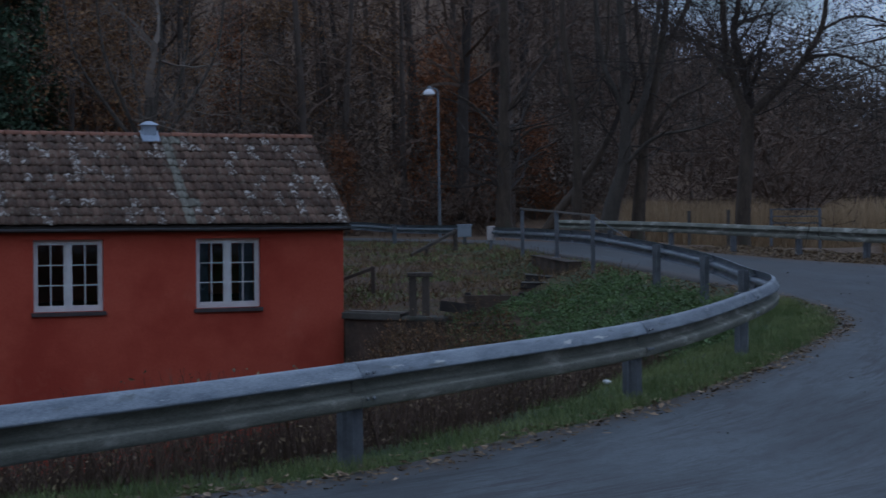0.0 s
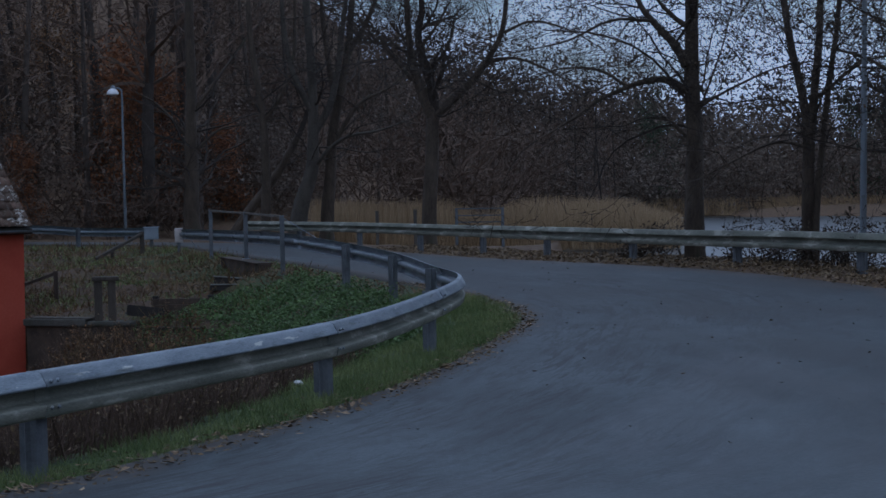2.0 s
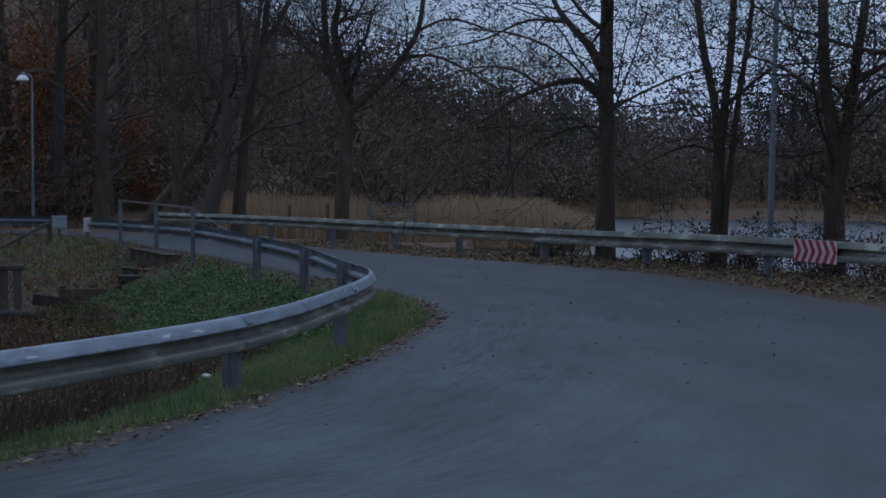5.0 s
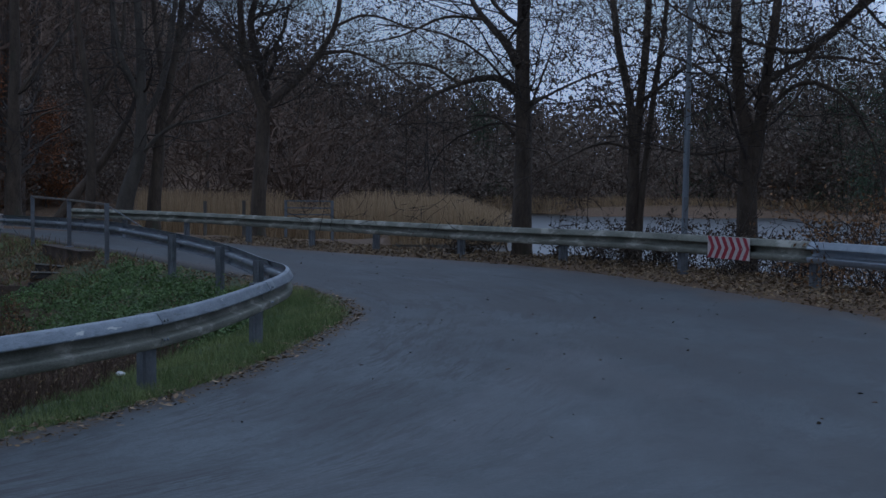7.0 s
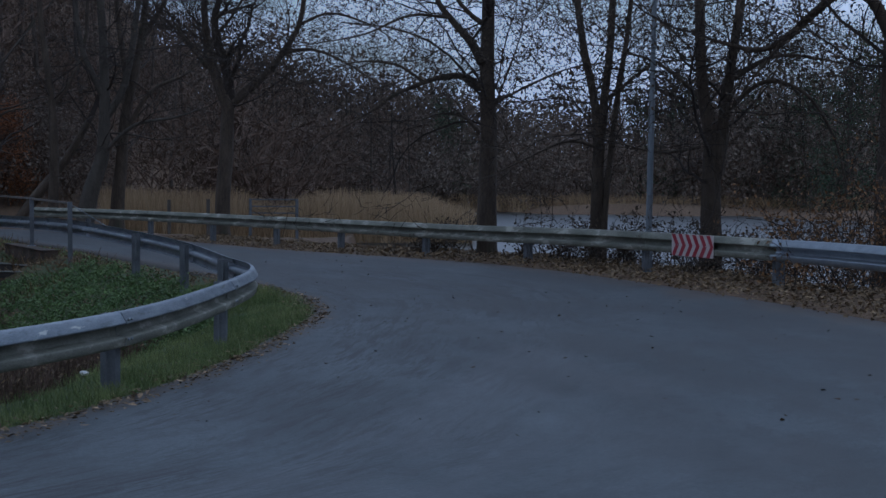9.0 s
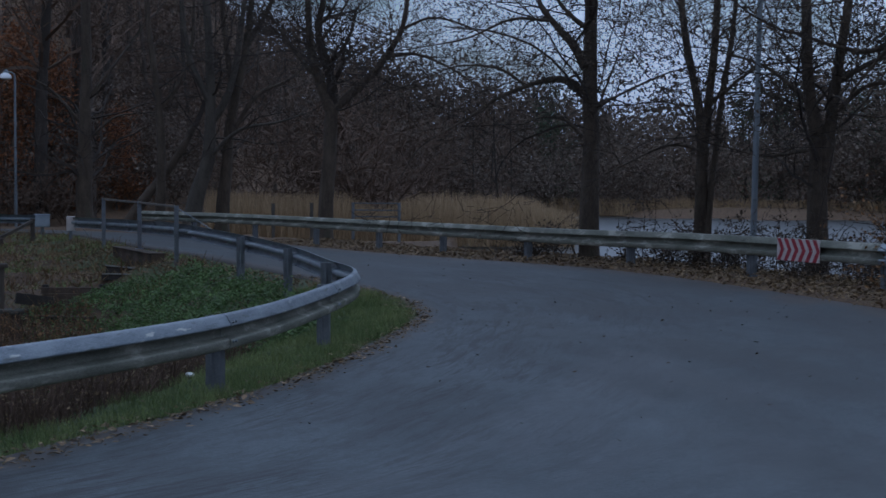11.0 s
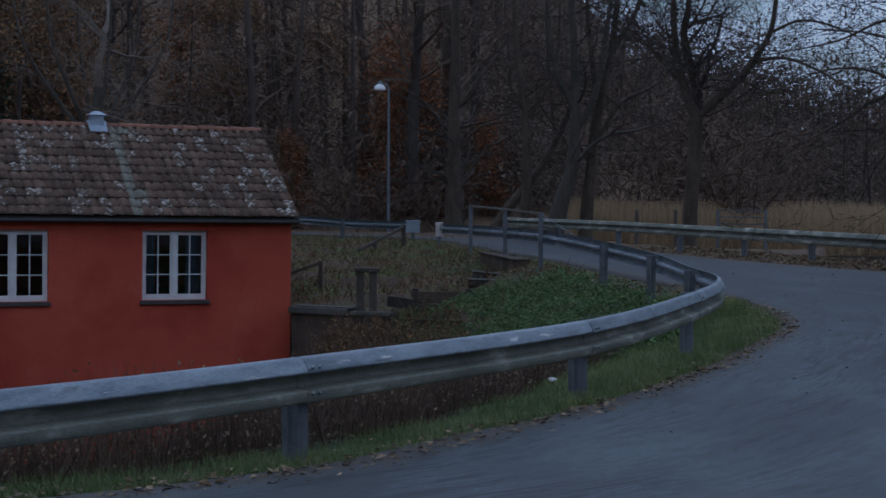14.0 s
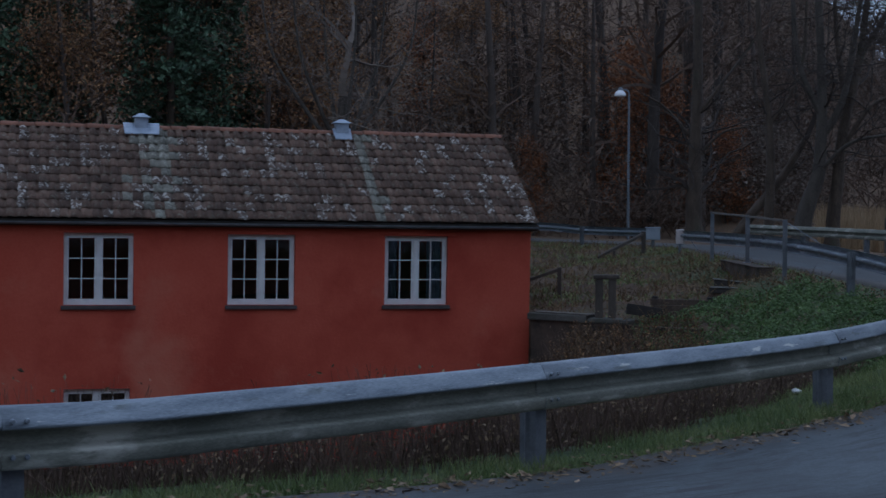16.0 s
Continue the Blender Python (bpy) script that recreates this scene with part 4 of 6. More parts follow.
def limbed_tree(name, azimuth, r, stems, limbs, label, seed, bark="bark", leaf_n=0, kids=6, depth=3, crown_from=0.35, extra=10, leaf_size=0.034, base=None, length=2.6, leaf="leaf_dark", upright=0.2, twig="twig"):
    """stems and limbs: (points, start radius, end radius), in metres from the foot."""
    rg = np.random.default_rng(seed)
    big, small, tips = [], [], []
    for pts, r0, r1 in stems:
        ln, rr = limb_path(big, pts, r0, r1)
        a = pts[0]
        if a[2] <= 0.05:      # root flare
            big[-1] = (np.vstack([(a[0], a[1], -0.4), (a[0], a[1], -0.05), ln[1:]]), np.r_[r0 * 1.6, r0 * 1.3, rr[1:]])
        zt = ln[-1][2]
        for _ in range(extra if zt > 5 else 1):
            i = int(rg.integers(int(len(ln) * crown_from), len(ln)))
            dirn = np.array((rg.normal(), rg.normal(), rg.uniform(-0.1, 0.8) + upright))
            grow(small, tips, ln[i], dirn / np.linalg.norm(dirn), length * rg.uniform(0.6, 1.3), rr[i] * rg.uniform(0.13, 0.3), 1, rg, kids=kids, depth=depth, droop=0.05)
        grow(small, tips, ln[-1], (ln[-1] - ln[-2]) / np.linalg.norm(ln[-1] - ln[-2]), length * 1.3, r1, 0, rg, kids=kids, depth=depth)
    for pts, r0, r1 in limbs:
        ln, rr = limb_path(big, pts, r0, r1)
        for _ in range(max(3, extra // 2)):
            i = int(rg.integers(len(ln) // 4, len(ln)))
            dirn = np.array((rg.normal(), rg.normal(), rg.uniform(-0.35, 0.6)))
            grow(small, tips, ln[i], dirn / np.linalg.norm(dirn), length * rg.uniform(0.45, 1.1), rr[i] * rg.uniform(0.22, 0.42), 1, rg, kids=kids, depth=depth, droop=0.12)
        grow(small, tips, ln[-1], (ln[-1] - ln[-2]) / np.linalg.norm(ln[-1] - ln[-2]), length * 0.8, r1, 1, rg, kids=kids, depth=depth, droop=0.1)
    return tree_object(name, view_pose(azimuth, r, base), big, small, tips, label, "tree", bark, twig, leaf, leaf_n, leaf_size, 0.07 * length, seed)


# alder with a straight trunk and long arching limbs, on the lake bank
limbed_tree("alder_tree", 21.45, 31.5, [([(0, 0, 0), (0.02, 0, 2), (0, 0.1, 4.5), (0.05, 0.1, 8), (0.1, 0, 12.5)], 0.225, 0.06)],
            [([(-0.1, 0, 4.2), (-0.35, 0.1, 4.65), (-0.70, 0.2, 5.05), (-1.1, 0.3, 5.65), (-1.4, 0.3, 7.0)], 0.105, 0.035),
             ([(-0.1, 0, 5.0), (-0.4, 0.1, 5.25), (-0.75, 0.1, 5.7), (-1.1, 0.1, 6.6)], 0.06, 0.02),
             ([(-0.12, 0, 3.70), (-0.45, -0.1, 3.90), (-0.82, -0.2, 3.92), (-1.34, -0.4, 3.76), (-1.98, -0.5, 3.46), (-2.4, -0.6, 3.15), (-3.2, -0.6, 2.7)], 0.085, 0.014),
             ([(0.1, 0, 3.2), (0.35, 0.2, 3.85), (0.62, 0.3, 4.6), (0.8, 0.4, 5.3)], 0.028, 0.01),
             ([(-0.15, 0, 2.75), (-0.5, -0.1, 3.1), (-0.95, -0.2, 3.15), (-1.4, -0.2, 3.0)], 0.045, 0.012),
             ([(0.1, 0, 3.35), (0.9, -0.4, 3.75), (1.7, -0.8, 4.05), (2.5, -1, 4.15)], 0.032, 0.01),
             ([(-0.8, 0.2, 5.15), (-1.6, -0.2, 5.15), (-2.5, -0.4, 4.75), (-3.5, -0.5, 4.55)], 0.036, 0.012),
             ([(-1.3, -0.4, 3.8), (-1.9, -0.3, 4.15), (-2.7, -0.2, 4.2), (-3.4, -0.2, 3.95)], 0.034, 0.01)],
            "tall dark alder with bare arching limbs on the lake bank", 11, leaf_n=5200, kids=7, extra=15, base=0.05, length=3.3)
# alder of three stems
limbed_tree("alder_tree", 25.6, 30, [([(-0.06, 0, 0), (-0.02, 0, 2), (-0.08, 0, 3.3), (-0.42, 0.1, 5.2), (-0.7, 0.2, 9)], 0.115, 0.05),
                                      ([(0.05, 0.1, 0), (0.0, 0, 2), (0.1, 0, 3.3), (0.25, 0, 5.2), (0.3, 0, 11)], 0.12, 0.05),
                                      ([(0.1, -0.1, 0), (0.16, 0, 1.5), (0.36, 0, 3.4), (0.60, 0.1, 5.2), (0.8, 0.1, 9)], 0.075, 0.035)],
            [([(0.1, 0, 2.4), (-0.6, -0.3, 2.55), (-1.4, -0.5, 2.2), (-2.0, -0.6, 1.9)], 0.035, 0.01),
             ([(0.2, 0, 3.4), (1.0, -0.3, 4.0), (1.8, -0.6, 4.1)], 0.04, 0.012)],
            "dark alder of three stems on the lake bank", 12, leaf_n=6200, kids=7, extra=12, base=0.05, length=3.2)
# big forked tree by the chevron sign
limbed_tree("alder_tree", 29.75, 28, [([(0, 0, -0.1), (0.02, 0, 1.2), (-0.02, 0, 2.6), (-0.2, 0, 4.0), (-0.3, 0.1, 9)], 0.225, 0.06),
                                      ([(0.1, 0, 1.9), (0.18, 0, 2.7), (0.32, 0, 3.7), (0.6, 0, 6), (0.8, 0, 9.5)], 0.14, 0.045)],
            [([(0.2, 0, 3.0), (0.9, -0.2, 3.55), (1.6, -0.4, 3.35), (2.1, -0.5, 2.6), (2.35, -0.5, 1.7)], 0.05, 0.014),
             ([(0.3, 0, 3.6), (1.2, 0.2, 4.05), (2.4, 0.3, 3.9)], 0.06, 0.015),
             ([(-0.2, 0, 2.4), (-0.9, -0.3, 2.3), (-1.6, -0.5, 2.45)], 0.04, 0.012),
             ([(-0.1, 0, 3.2), (-0.9, 0.3, 3.9), (-1.7, 0.5, 4.2)], 0.05, 0.012)],
            "thick forked alder with hanging limbs beside the lake", 13, leaf_n=9500, kids=7, extra=15, base=0.05, length=3.2)
# the limb that reaches in from a tree further along the bank
limbed_tree("alder_tree", 36.15, 26, [([(0, 0, 0), (0.0, 0, 3), (0.1, 0, 6), (0, 0, 9)], 0.26, 0.08)],
            [([(-0.05, 0, 4.2), (-0.35, -0.1, 4.75), (-0.8, -0.2, 4.88), (-1.3, -0.2, 4.5), (-1.75, -0.1, 4.12), (-2.2, 0, 3.98), (-2.9, 0, 4.15)], 0.105, 0.03),
             ([(-1.6, -0.2, 4.25), (-2.0, -0.3, 3.75), (-2.4, -0.3, 3.2), (-2.6, -0.3, 2.5)], 0.035, 0.01),
             ([(-0.9, -0.2, 4.8), (-1.6, -0.3, 5.0), (-2.4, -0.3, 4.8), (-3.3, -0.3, 4.7)], 0.035, 0.01)],
            "dark bank-side alder with a long bent limb", 14, leaf_n=8000, kids=7, extra=9, base=0.05, length=3.2)
# forked tree behind the far barrier
limbed_tree("maple_tree", 11.55, 48, [([(0, 0, 0), (0.08, 0, 2), (0.22, 0, 4.3)], 0.25, 0.20),
                                      ([(0.2, 0, 4.2), (-0.25, 0, 5.4), (-0.5, 0, 6.6), (-0.55, 0.2, 10)], 0.19, 0.07),
                                      ([(0.22, 0, 4.2), (0.8, 0, 4.75), (1.4, 0, 5.3), (1.95, 0, 6.0), (2.45, 0, 7.0), (2.7, 0, 9)], 0.16, 0.06)],
            [([(1.9, 0, 5.9), (2.8, -0.3, 6.0), (3.8, -0.5, 5.6), (4.8, -0.6, 5.0), (5.6, -0.6, 4.8)], 0.06, 0.015),
             ([(1.5, 0, 5.4), (2.4, 0.3, 5.0), (3.3, 0.5, 5.1)], 0.045, 0.015),
             ([(2.4, 0, 6.8), (3.4, 0.3, 7.2), (4.6, 0.4, 6.9), (5.6, 0.4, 6.3)], 0.05, 0.014),
             ([(-0.4, 0, 5.4), (-1.2, 0, 6.4), (-1.9, 0.2, 7.6)], 0.07, 0.02),
             ([(-0.5, 0, 6.0), (0.3, 0.2, 7.0), (1.0, 0.3, 8.2)], 0.07, 0.02)],
            "broad forked maple, bare, behind the crash barrier", 15, leaf_n=5000, kids=8, extra=16, base=-0.1, length=3.6, leaf_size=0.048)
# clump of stems by the bridge
limbed_tree("ash_tree", 6.75, 57, [([(-0.25, 0, 0), (0.1, 0, 1.6), (0.5, 0, 3.2), (0.55, 0, 6), (0.2, 0, 13)], 0.36, 0.10)],
            [([(0.5, 0, 4), (1.3, 0, 5.5), (1.8, 0, 8.5), (2.2, 0, 12)], 0.16, 0.05), ([(0.5, 0, 5), (-0.3, 0, 7), (-0.6, 0, 11)], 0.14, 0.05),
             ([(0.4, 0, 2.8), (1.6, -0.4, 3.9), (3.0, -0.6, 4.2), (4.2, -0.8, 4.6)], 0.09, 0.02)],
            "pale leaning ash trunk in a clump of trees", 16, bark="bark_pale", kids=6, extra=14, base=-0.1, length=4.2)
limbed_tree("ash_tree", 7.7, 57.5, [([(0, 0, 0), (0.15, 0, 2), (0.35, 0, 4.2), (1.0, 0, 7.5), (1.5, 0, 13)], 0.28, 0.08)],
            [([(0.3, 0, 3.6), (1.3, 0, 5.2), (2.6, 0, 5.9), (3.6, 0, 7)], 0.10, 0.03), ([(0.5, 0, 5), (0.1, 0, 8), (-0.1, 0, 12)], 0.13, 0.05),
             ([(0.9, 0, 7), (2.0, 0, 9), (2.8, 0, 12.5)], 0.12, 0.04)],
            "dark ash trunk with rising limbs in a clump", 17, kids=6, extra=14, base=-0.1, length=4.2)
limbed_tree("ash_tree", 5.45, 57, [([(0, 0, 0), (0.05, 0, 2.5), (0, 0, 4.8), (-0.4, 0, 8), (-0.5, 0, 13)], 0.20, 0.06)],
            [([(0, 0, 4.6), (0.7, 0, 5.6), (1.2, 0, 7.2), (1.3, 0, 11)], 0.09, 0.04)], "slim ash stem in a clump", 18, kids=6, extra=10, base=-0.1, length=3.4)
limbed_tree("leaning_trunk", 4.0, 60, [([(0, 0, 0), (1.0, 0, 1.4), (2.0, 0, 2.7), (2.9, 0, 4.2)], 0.22, 0.12)], [], "dark leaning dead trunk at the wood's edge", 19, kids=4, extra=4, base=-0.1, length=2.2)
limbed_tree("beech_tree", 2.75, 63, [([(0, 0, 0), (0.02, 0, 3), (0.1, 0, 7), (0.1, 0, 15)], 0.36, 0.12)],
            [([(0.1, 0, 3.4), (1.2, 0, 4.4), (2.4, 0, 4.6)], 0.07, 0.02), ([(0, 0, 4), (-1.2, 0, 5.4), (-2.2, 0, 6)], 0.07, 0.02), ([(0.1, 0, 5), (1.4, 0, 6.8), (2.6, 0, 8.4)], 0.09, 0.03)],
            "tall straight beech at the edge of the wood", 20, bark="bark", kids=5, extra=16, base=0.1, length=4.0, crown_from=0.2)


# the wood: a few kinds of bare tree, each standing many times
def wood_tree(seed, height, r, kids, clean):
    rg = np.random.default_rng(seed)
    big, small, tips = [], [], []
    bend = rg.normal(0, 0.5, 2)
    pts = [(0, 0, -0.8), (bend[0] * 0.1, bend[1] * 0.1, height * 0.3), (bend[0] * 0.7, bend[1] * 0.7, height * 0.65), (bend[0], bend[1], height)]
    ln, rr = limb_path(big, pts, r, r * 0.22, 6)
    for _ in range(int(26)):
        i = int(len(ln) * (clean + (0.98 - clean) * rg.random()))
        i = min(i, len(ln) - 1)
        a = rg.uniform(0, 2 * np.pi)
        dirn = np.array((math.cos(a), math.sin(a), rg.uniform(0.1, 1.1)))
        grow(small, tips, ln[i], dirn / np.linalg.norm(dirn), height * 0.26 * rg.uniform(0.6, 1.2) * (1.15 - 0.6 * i / len(ln)), rr[i] * 0.38, 1, rg, kids=kids, depth=3, rmin=0.02, wig=0.2)
    return big, small, tips


def wood_kind(seed, height, r, kids, clean, bark, leaf=None, leaf_n=0):
    big, small, tips = wood_tree(seed, height, r, kids, clean)
    tm = limbs_mesh(big, 8, bark)
    cm = twig_mesh(small, 0.07, "twig_far")
    lm = None
    if leaf:
        rg = np.random.default_rng(seed + 50)
        t = np.array(tips)
        at = t[rg.integers(0, len(t), leaf_n)] + rg.normal(0, 0.45, (leaf_n, 3))
        lm = mesh_of("foliage", *flakes(at, rg.uniform(0.06, 0.115, leaf_n), rg), leaf)
    return tm, cm, lm


KINDS = [wood_kind(101, 19, 0.26, 3.7, 0.25, "bark_far"), wood_kind(102, 22, 0.32, 3.7, 0.3, "bark_far"), wood_kind(103, 16, 0.2, 4.1, 0.15, "bark_far"),
         wood_kind(104, 20, 0.24, 3.8, 0.2, "bark_far"), wood_kind(105, 13, 0.15, 4.2, 0.08, "bark_far")]
HEIGHTS = (19, 22, 16, 20, 13)
RUSTY = [wood_kind(106, 7.5, 0.10, 5, 0.1, "bark_far", "leaf_rust", 4800), wood_kind(107, 14, 0.18, 5, 0.12, "bark_far", "leaf_brown", 5600)]

EVERGREEN = wood_kind(108, 13, 0.18, 4.5, 0.06, "bark_far", "needle", 6000)


def skyline(a):
    """How high the wood rises over the eye line at a bearing, in degrees: tall on the hill, low across the lake."""
    return float(np.interp(a, (4, 7, 9, 12, 15, 18, 22, 26, 30, 34, 40), (14.0, 9.6, 6.8, 5.3, 4.4, 3.7, 3.4, 3.7, 5.0, 5.9, 6.2)))


def plant_tree(kind, x, y, s, turn, name, label, group):
    e = empty(name, pose(x, y, gz_at(x, y)[0] - 0.1, 0, 0, turn) @ Matrix.Scale(s, 4), label, "tree", group)
    for nm, me in zip(("trunk", "crown", "foliage"), kind):
        if me:
            part(nm, me, None, e)
    return e


rg = np.random.default_rng(77)
placed = []


def clear_of(x, y, gap):
    if any((x - a) ** 2 + (y - b) ** 2 < gap * gap for a, b in placed):
        return False
    placed.append((x, y))
    return True


for az0, az1, r0, r1, count in ((-30, 3, 70, 92, 42), (-30, 9, 90, 150, 56), (2, 11, 84, 125, 26), (8, 42, 136, 165, 48), (10, 42, 165, 230, 46)):
    made = tries = 0
    while made < count and tries < 4000:
        tries += 1
        a, r = rg.uniform(az0, az1), math.sqrt(rg.uniform(r0 * r0, r1 * r1))
        x, y = r * math.sin(radians(a)), r * math.cos(radians(a))
        if not clear_of(x, y, 2.4):
            continue
        made += 1
        k = int(rg.integers(0, 5))
        s = rg.uniform(0.8, 1.15) if a < 5 else rg.uniform(0.62, 1.0) * (r * math.tan(radians(skyline(a))) + 1.8 - gz_at(x, y)[0]) / HEIGHTS[k]
        plant_tree(KINDS[k], x, y, s, rg.uniform(0, 360), "wood_tree", "bare dark tree of the wood", "trees of the wood")
rw = np.random.default_rng(77)
made = 0
while made < 26:
    a, r = rw.uniform(8.2, 20), rw.uniform(112, 150)
    x, y = r * math.sin(radians(a)), r * math.cos(radians(a))
    if clear_of(x, y, 2.0):
        made += 1
        k = int(rw.integers(0, 5))
        plant_tree(KINDS[k], x, y, rw.uniform(0.65, 1.05) * (r * math.tan(radians(skyline(a))) + 1.8 - gz_at(x, y)[0]) / HEIGHTS[k], rw.uniform(0, 360), "wood_tree", "bare dark tree of the wood", "trees of the wood")
for a, r, k, s in ((0.9, 74, 0, 1.0), (1.6, 76, 0, 0.9), (0.2, 78, 0, 1.1), (-3.2, 72, 0, 0.55), (-5.5, 78, 1, 0.8), (-9, 84, 1, 0.9), (-13.2, 62, 1, 0.95), (-14.8, 66, 1, 0.85), (-20.3, 57, 1, 0.85), (-18.9, 60, 1, 0.9), (-18.2, 66, 1, 1.0), (-12.6, 68, 1, 1.05), (-11.8, 64, 1, 0.8),
                   (3.9, 76, 0, 0.6), (-7.6, 88, 0, 1.2), (-2, 90, 1, 0.9), (-12, 70, 0, 1.3)):
    plant_tree(RUSTY[k], r * math.sin(radians(a)), r * math.cos(radians(a)), s, rg.uniform(0, 360), "beech_sapling", "young beech still holding rust-brown leaves", "young beeches")


for a, r, s in ((34.6, 118, 0.95), (36.2, 116, 1.0), (33.2, 128, 0.9), (27.2, 140, 0.85), (28.4, 142, 0.8), (37.5, 122, 1.05), (20.0, 138, 0.75), (31.2, 140, 0.85)):
    plant_tree(EVERGREEN, r * math.sin(radians(a)), r * math.cos(radians(a)), s, rg.uniform(0, 360), "ivy_clad_tree", "dark ivy-clad tree on the far shore", "evergreen trees")


# thickets of thin stems under the trees
def thicket(seed, h):
    rgk = np.random.default_rng(seed)
    small, tips = [], []
    for _ in range(9):
        a = rgk.uniform(0, 2 * np.pi)
        dirn = np.array((math.cos(a) * 0.45, math.sin(a) * 0.45, 1.0))
        p = np.array((*rgk.normal(0, 0.5, 2), -0.2))
        grow(small, tips, p, dirn / np.linalg.norm(dirn), h * rgk.uniform(0.6, 1.1), 0.03, 1, rgk, kids=5.2, depth=3, rmin=0.020, wig=0.18)
    return small, tips


THICK = [twig_mesh(thicket(k, h)[0], 0.05, "twig_far") for k, h in ((201, 4.0), (202, 5.5), (203, 3.0))]
for az0, az1, r0, r1, count in ((-30, 3, 68, 80, 34), (-30, 9, 80, 130, 26), (2, 15, 70, 110, 34)):
    for _ in range(count):
        a, r = rg.uniform(az0, az1), math.sqrt(rg.uniform(r0 * r0, r1 * r1))
        x, y = r * math.sin(radians(a)), r * math.cos(radians(a))
        ob = new("thicket", THICK[int(rg.integers(0, 3))])
        ob.matrix_world = pose(x, y, gz_at(x, y)[0], 0, 0, rg.uniform(0, 360)) @ Matrix.Scale(rg.uniform(0.8, 1.5), 4)
        tagged(ob, "leafless thicket of thin brown stems", "shrub", "thickets of the wood")


def brush(seed, h):
    """Dense undergrowth: thin stems hung with small withered leaves, thinning out upwards."""
    rgk = np.random.default_rng(seed)
    small, tips = thicket(seed, h)
    s_ = np.array(small)
    at = s_[rgk.integers(0, len(s_), 1150), 3:6] + rgk.normal(0, 0.25, (1150, 3))
    return twig_mesh(s_[::3], 0.05, "twig_far"), mesh_of("foliage", *flakes(at, rgk.uniform(0.05, 0.12, 1150), rgk), "brush")


BRUSH = [brush(k, h) for k, h in ((211, 4.5), (212, 5.5), (213, 3.6))]
for az0, az1, r0, r1, share, count in ((8, 42, 127, 138, 0.6, 56), (8, 21, 138, 165, 1.0, 44), (21, 42, 138, 165, 0.85, 40), (5, 14, 96, 130, 0.5, 22), (-16, 8, 72, 92, 0.28, 34)):
    for _ in range(count):
        a, r = rg.uniform(az0, az1), math.sqrt(rg.uniform(r0 * r0, r1 * r1))
        x, y = r * math.sin(radians(a)), r * math.cos(radians(a))
        g = gz_at(x, y)[0]
        k = int(rg.integers(0, 3))
        sc = max(0.8, share * rg.uniform(0.75, 1.12) * (r * math.tan(radians(skyline(a))) + 1.8 - g) / (4.5, 5.5, 3.6)[k])
        e = empty("bush", pose(x, y, g, 0, 0, rg.uniform(0, 360)) @ Matrix.Scale(sc, 4), "dense dark bush with withered leaves under the trees", "shrub", "bushes under the trees")
        tagged(part("stem", BRUSH[k][0], None, e), kind="stuff")
        part("foliage", BRUSH[k][1], None, e)


# conifers behind the house
def conifer_mesh(seed, h, w0):
    rgk = np.random.default_rng(seed)
    segs, at = [], []
    z = h * 0.08
    while z < h * 0.98:
        reach = w0 * (1 - z / h) ** 0.8 + 0.15
        for _ in range(7):
            a = rgk.uniform(0, 2 * np.pi)
            q = np.array((math.cos(a), math.sin(a), -0.28)) * reach * rgk.uniform(0.75, 1.1)
            p0 = np.array((0, 0, z))
            segs.append((*p0, *(p0 + q), 0.03, 0.008))
            m_ = int(16 + reach * 20)
            t = rgk.uniform(0.15, 1.0, m_)
            at.append(p0 + q * t[:, None] + rgk.normal(0, 0.16, (m_, 3)) * (0.4 + t[:, None]))
        z += h * 0.028
    at = np.vstack(at)
    tr = mesh_of("trunk", *tubes([(0, 0, -0.5, 0, 0, h * 0.5, h * 0.014, h * 0.008), (0, 0, h * 0.5, 0, 0, h, h * 0.008, 0.01)], 8), "bark", True)
    br = mesh_of("crown", *tubes(segs, 3), "twig_far")
    nd = mesh_of("foliage", *flakes(at, rgk.uniform(0.09, 0.19, len(at)), rgk), "needle")
    return tr, br, nd


CON = [conifer_mesh(301, 18, 3.6), conifer_mesh(302, 15, 3.0)]
for a, r, k, s in ((-23.5, 58, 0, 1.0), (-21.3, 63, 1, 1.1), (-16.7, 60, 0, 0.95), (-15.1, 66, 1, 1.05), (-26, 62, 0, 1.1), (-16.0, 72, 0, 1.1), (-24.5, 70, 0, 1.2)):
    plant_tree(CON[k], r * math.sin(radians(a)), r * math.cos(radians(a)), s, rg.uniform(0, 360), "spruce_tree", "dark green spruce at the edge of the wood", "spruces")

# round-headed bare tree behind the roof
limbed_tree("lime_tree", -10.4, 47, [([(0, 0, 0), (0, 0, 3), (0.05, 0, 5)], 0.2, 0.14)],
            [([(0, 0, 3.2), (a * 0.5, b, 4.6), (a, b * 1.5, 6.5), (a * 1.15, b * 1.6, 9)], 0.08, 0.02) for a, b in ((-2.2, 0.3), (-1.3, -0.5), (-0.5, 0.5), (0.4, -0.4), (1.2, 0.6), (2.1, 0.1))],
            "bare round-headed tree with pale twigs behind the roof", 31, bark="bark_pale", leaf_n=1200, kids=8, extra=12, length=3.2, leaf="leaf_brown", leaf_size=0.06, twig="twig_pale")


# ---------------- lamps, sign, railings ----------------
def polar(azimuth, r, z):
    return Vector((r * math.sin(radians(azimuth)), r * math.cos(radians(azimuth)), z))


def pole_mesh(h, r0, r1, n=12):
    return tubes([(0, 0, -0.4, 0, 0, 1.3, r0 * 1.12, r0 * 1.12), (0, 0, 1.3, 0, 0, 1.36, r0 * 1.12, r0), (0, 0, 1.36, 0, 0, h, r0, r1)], n)


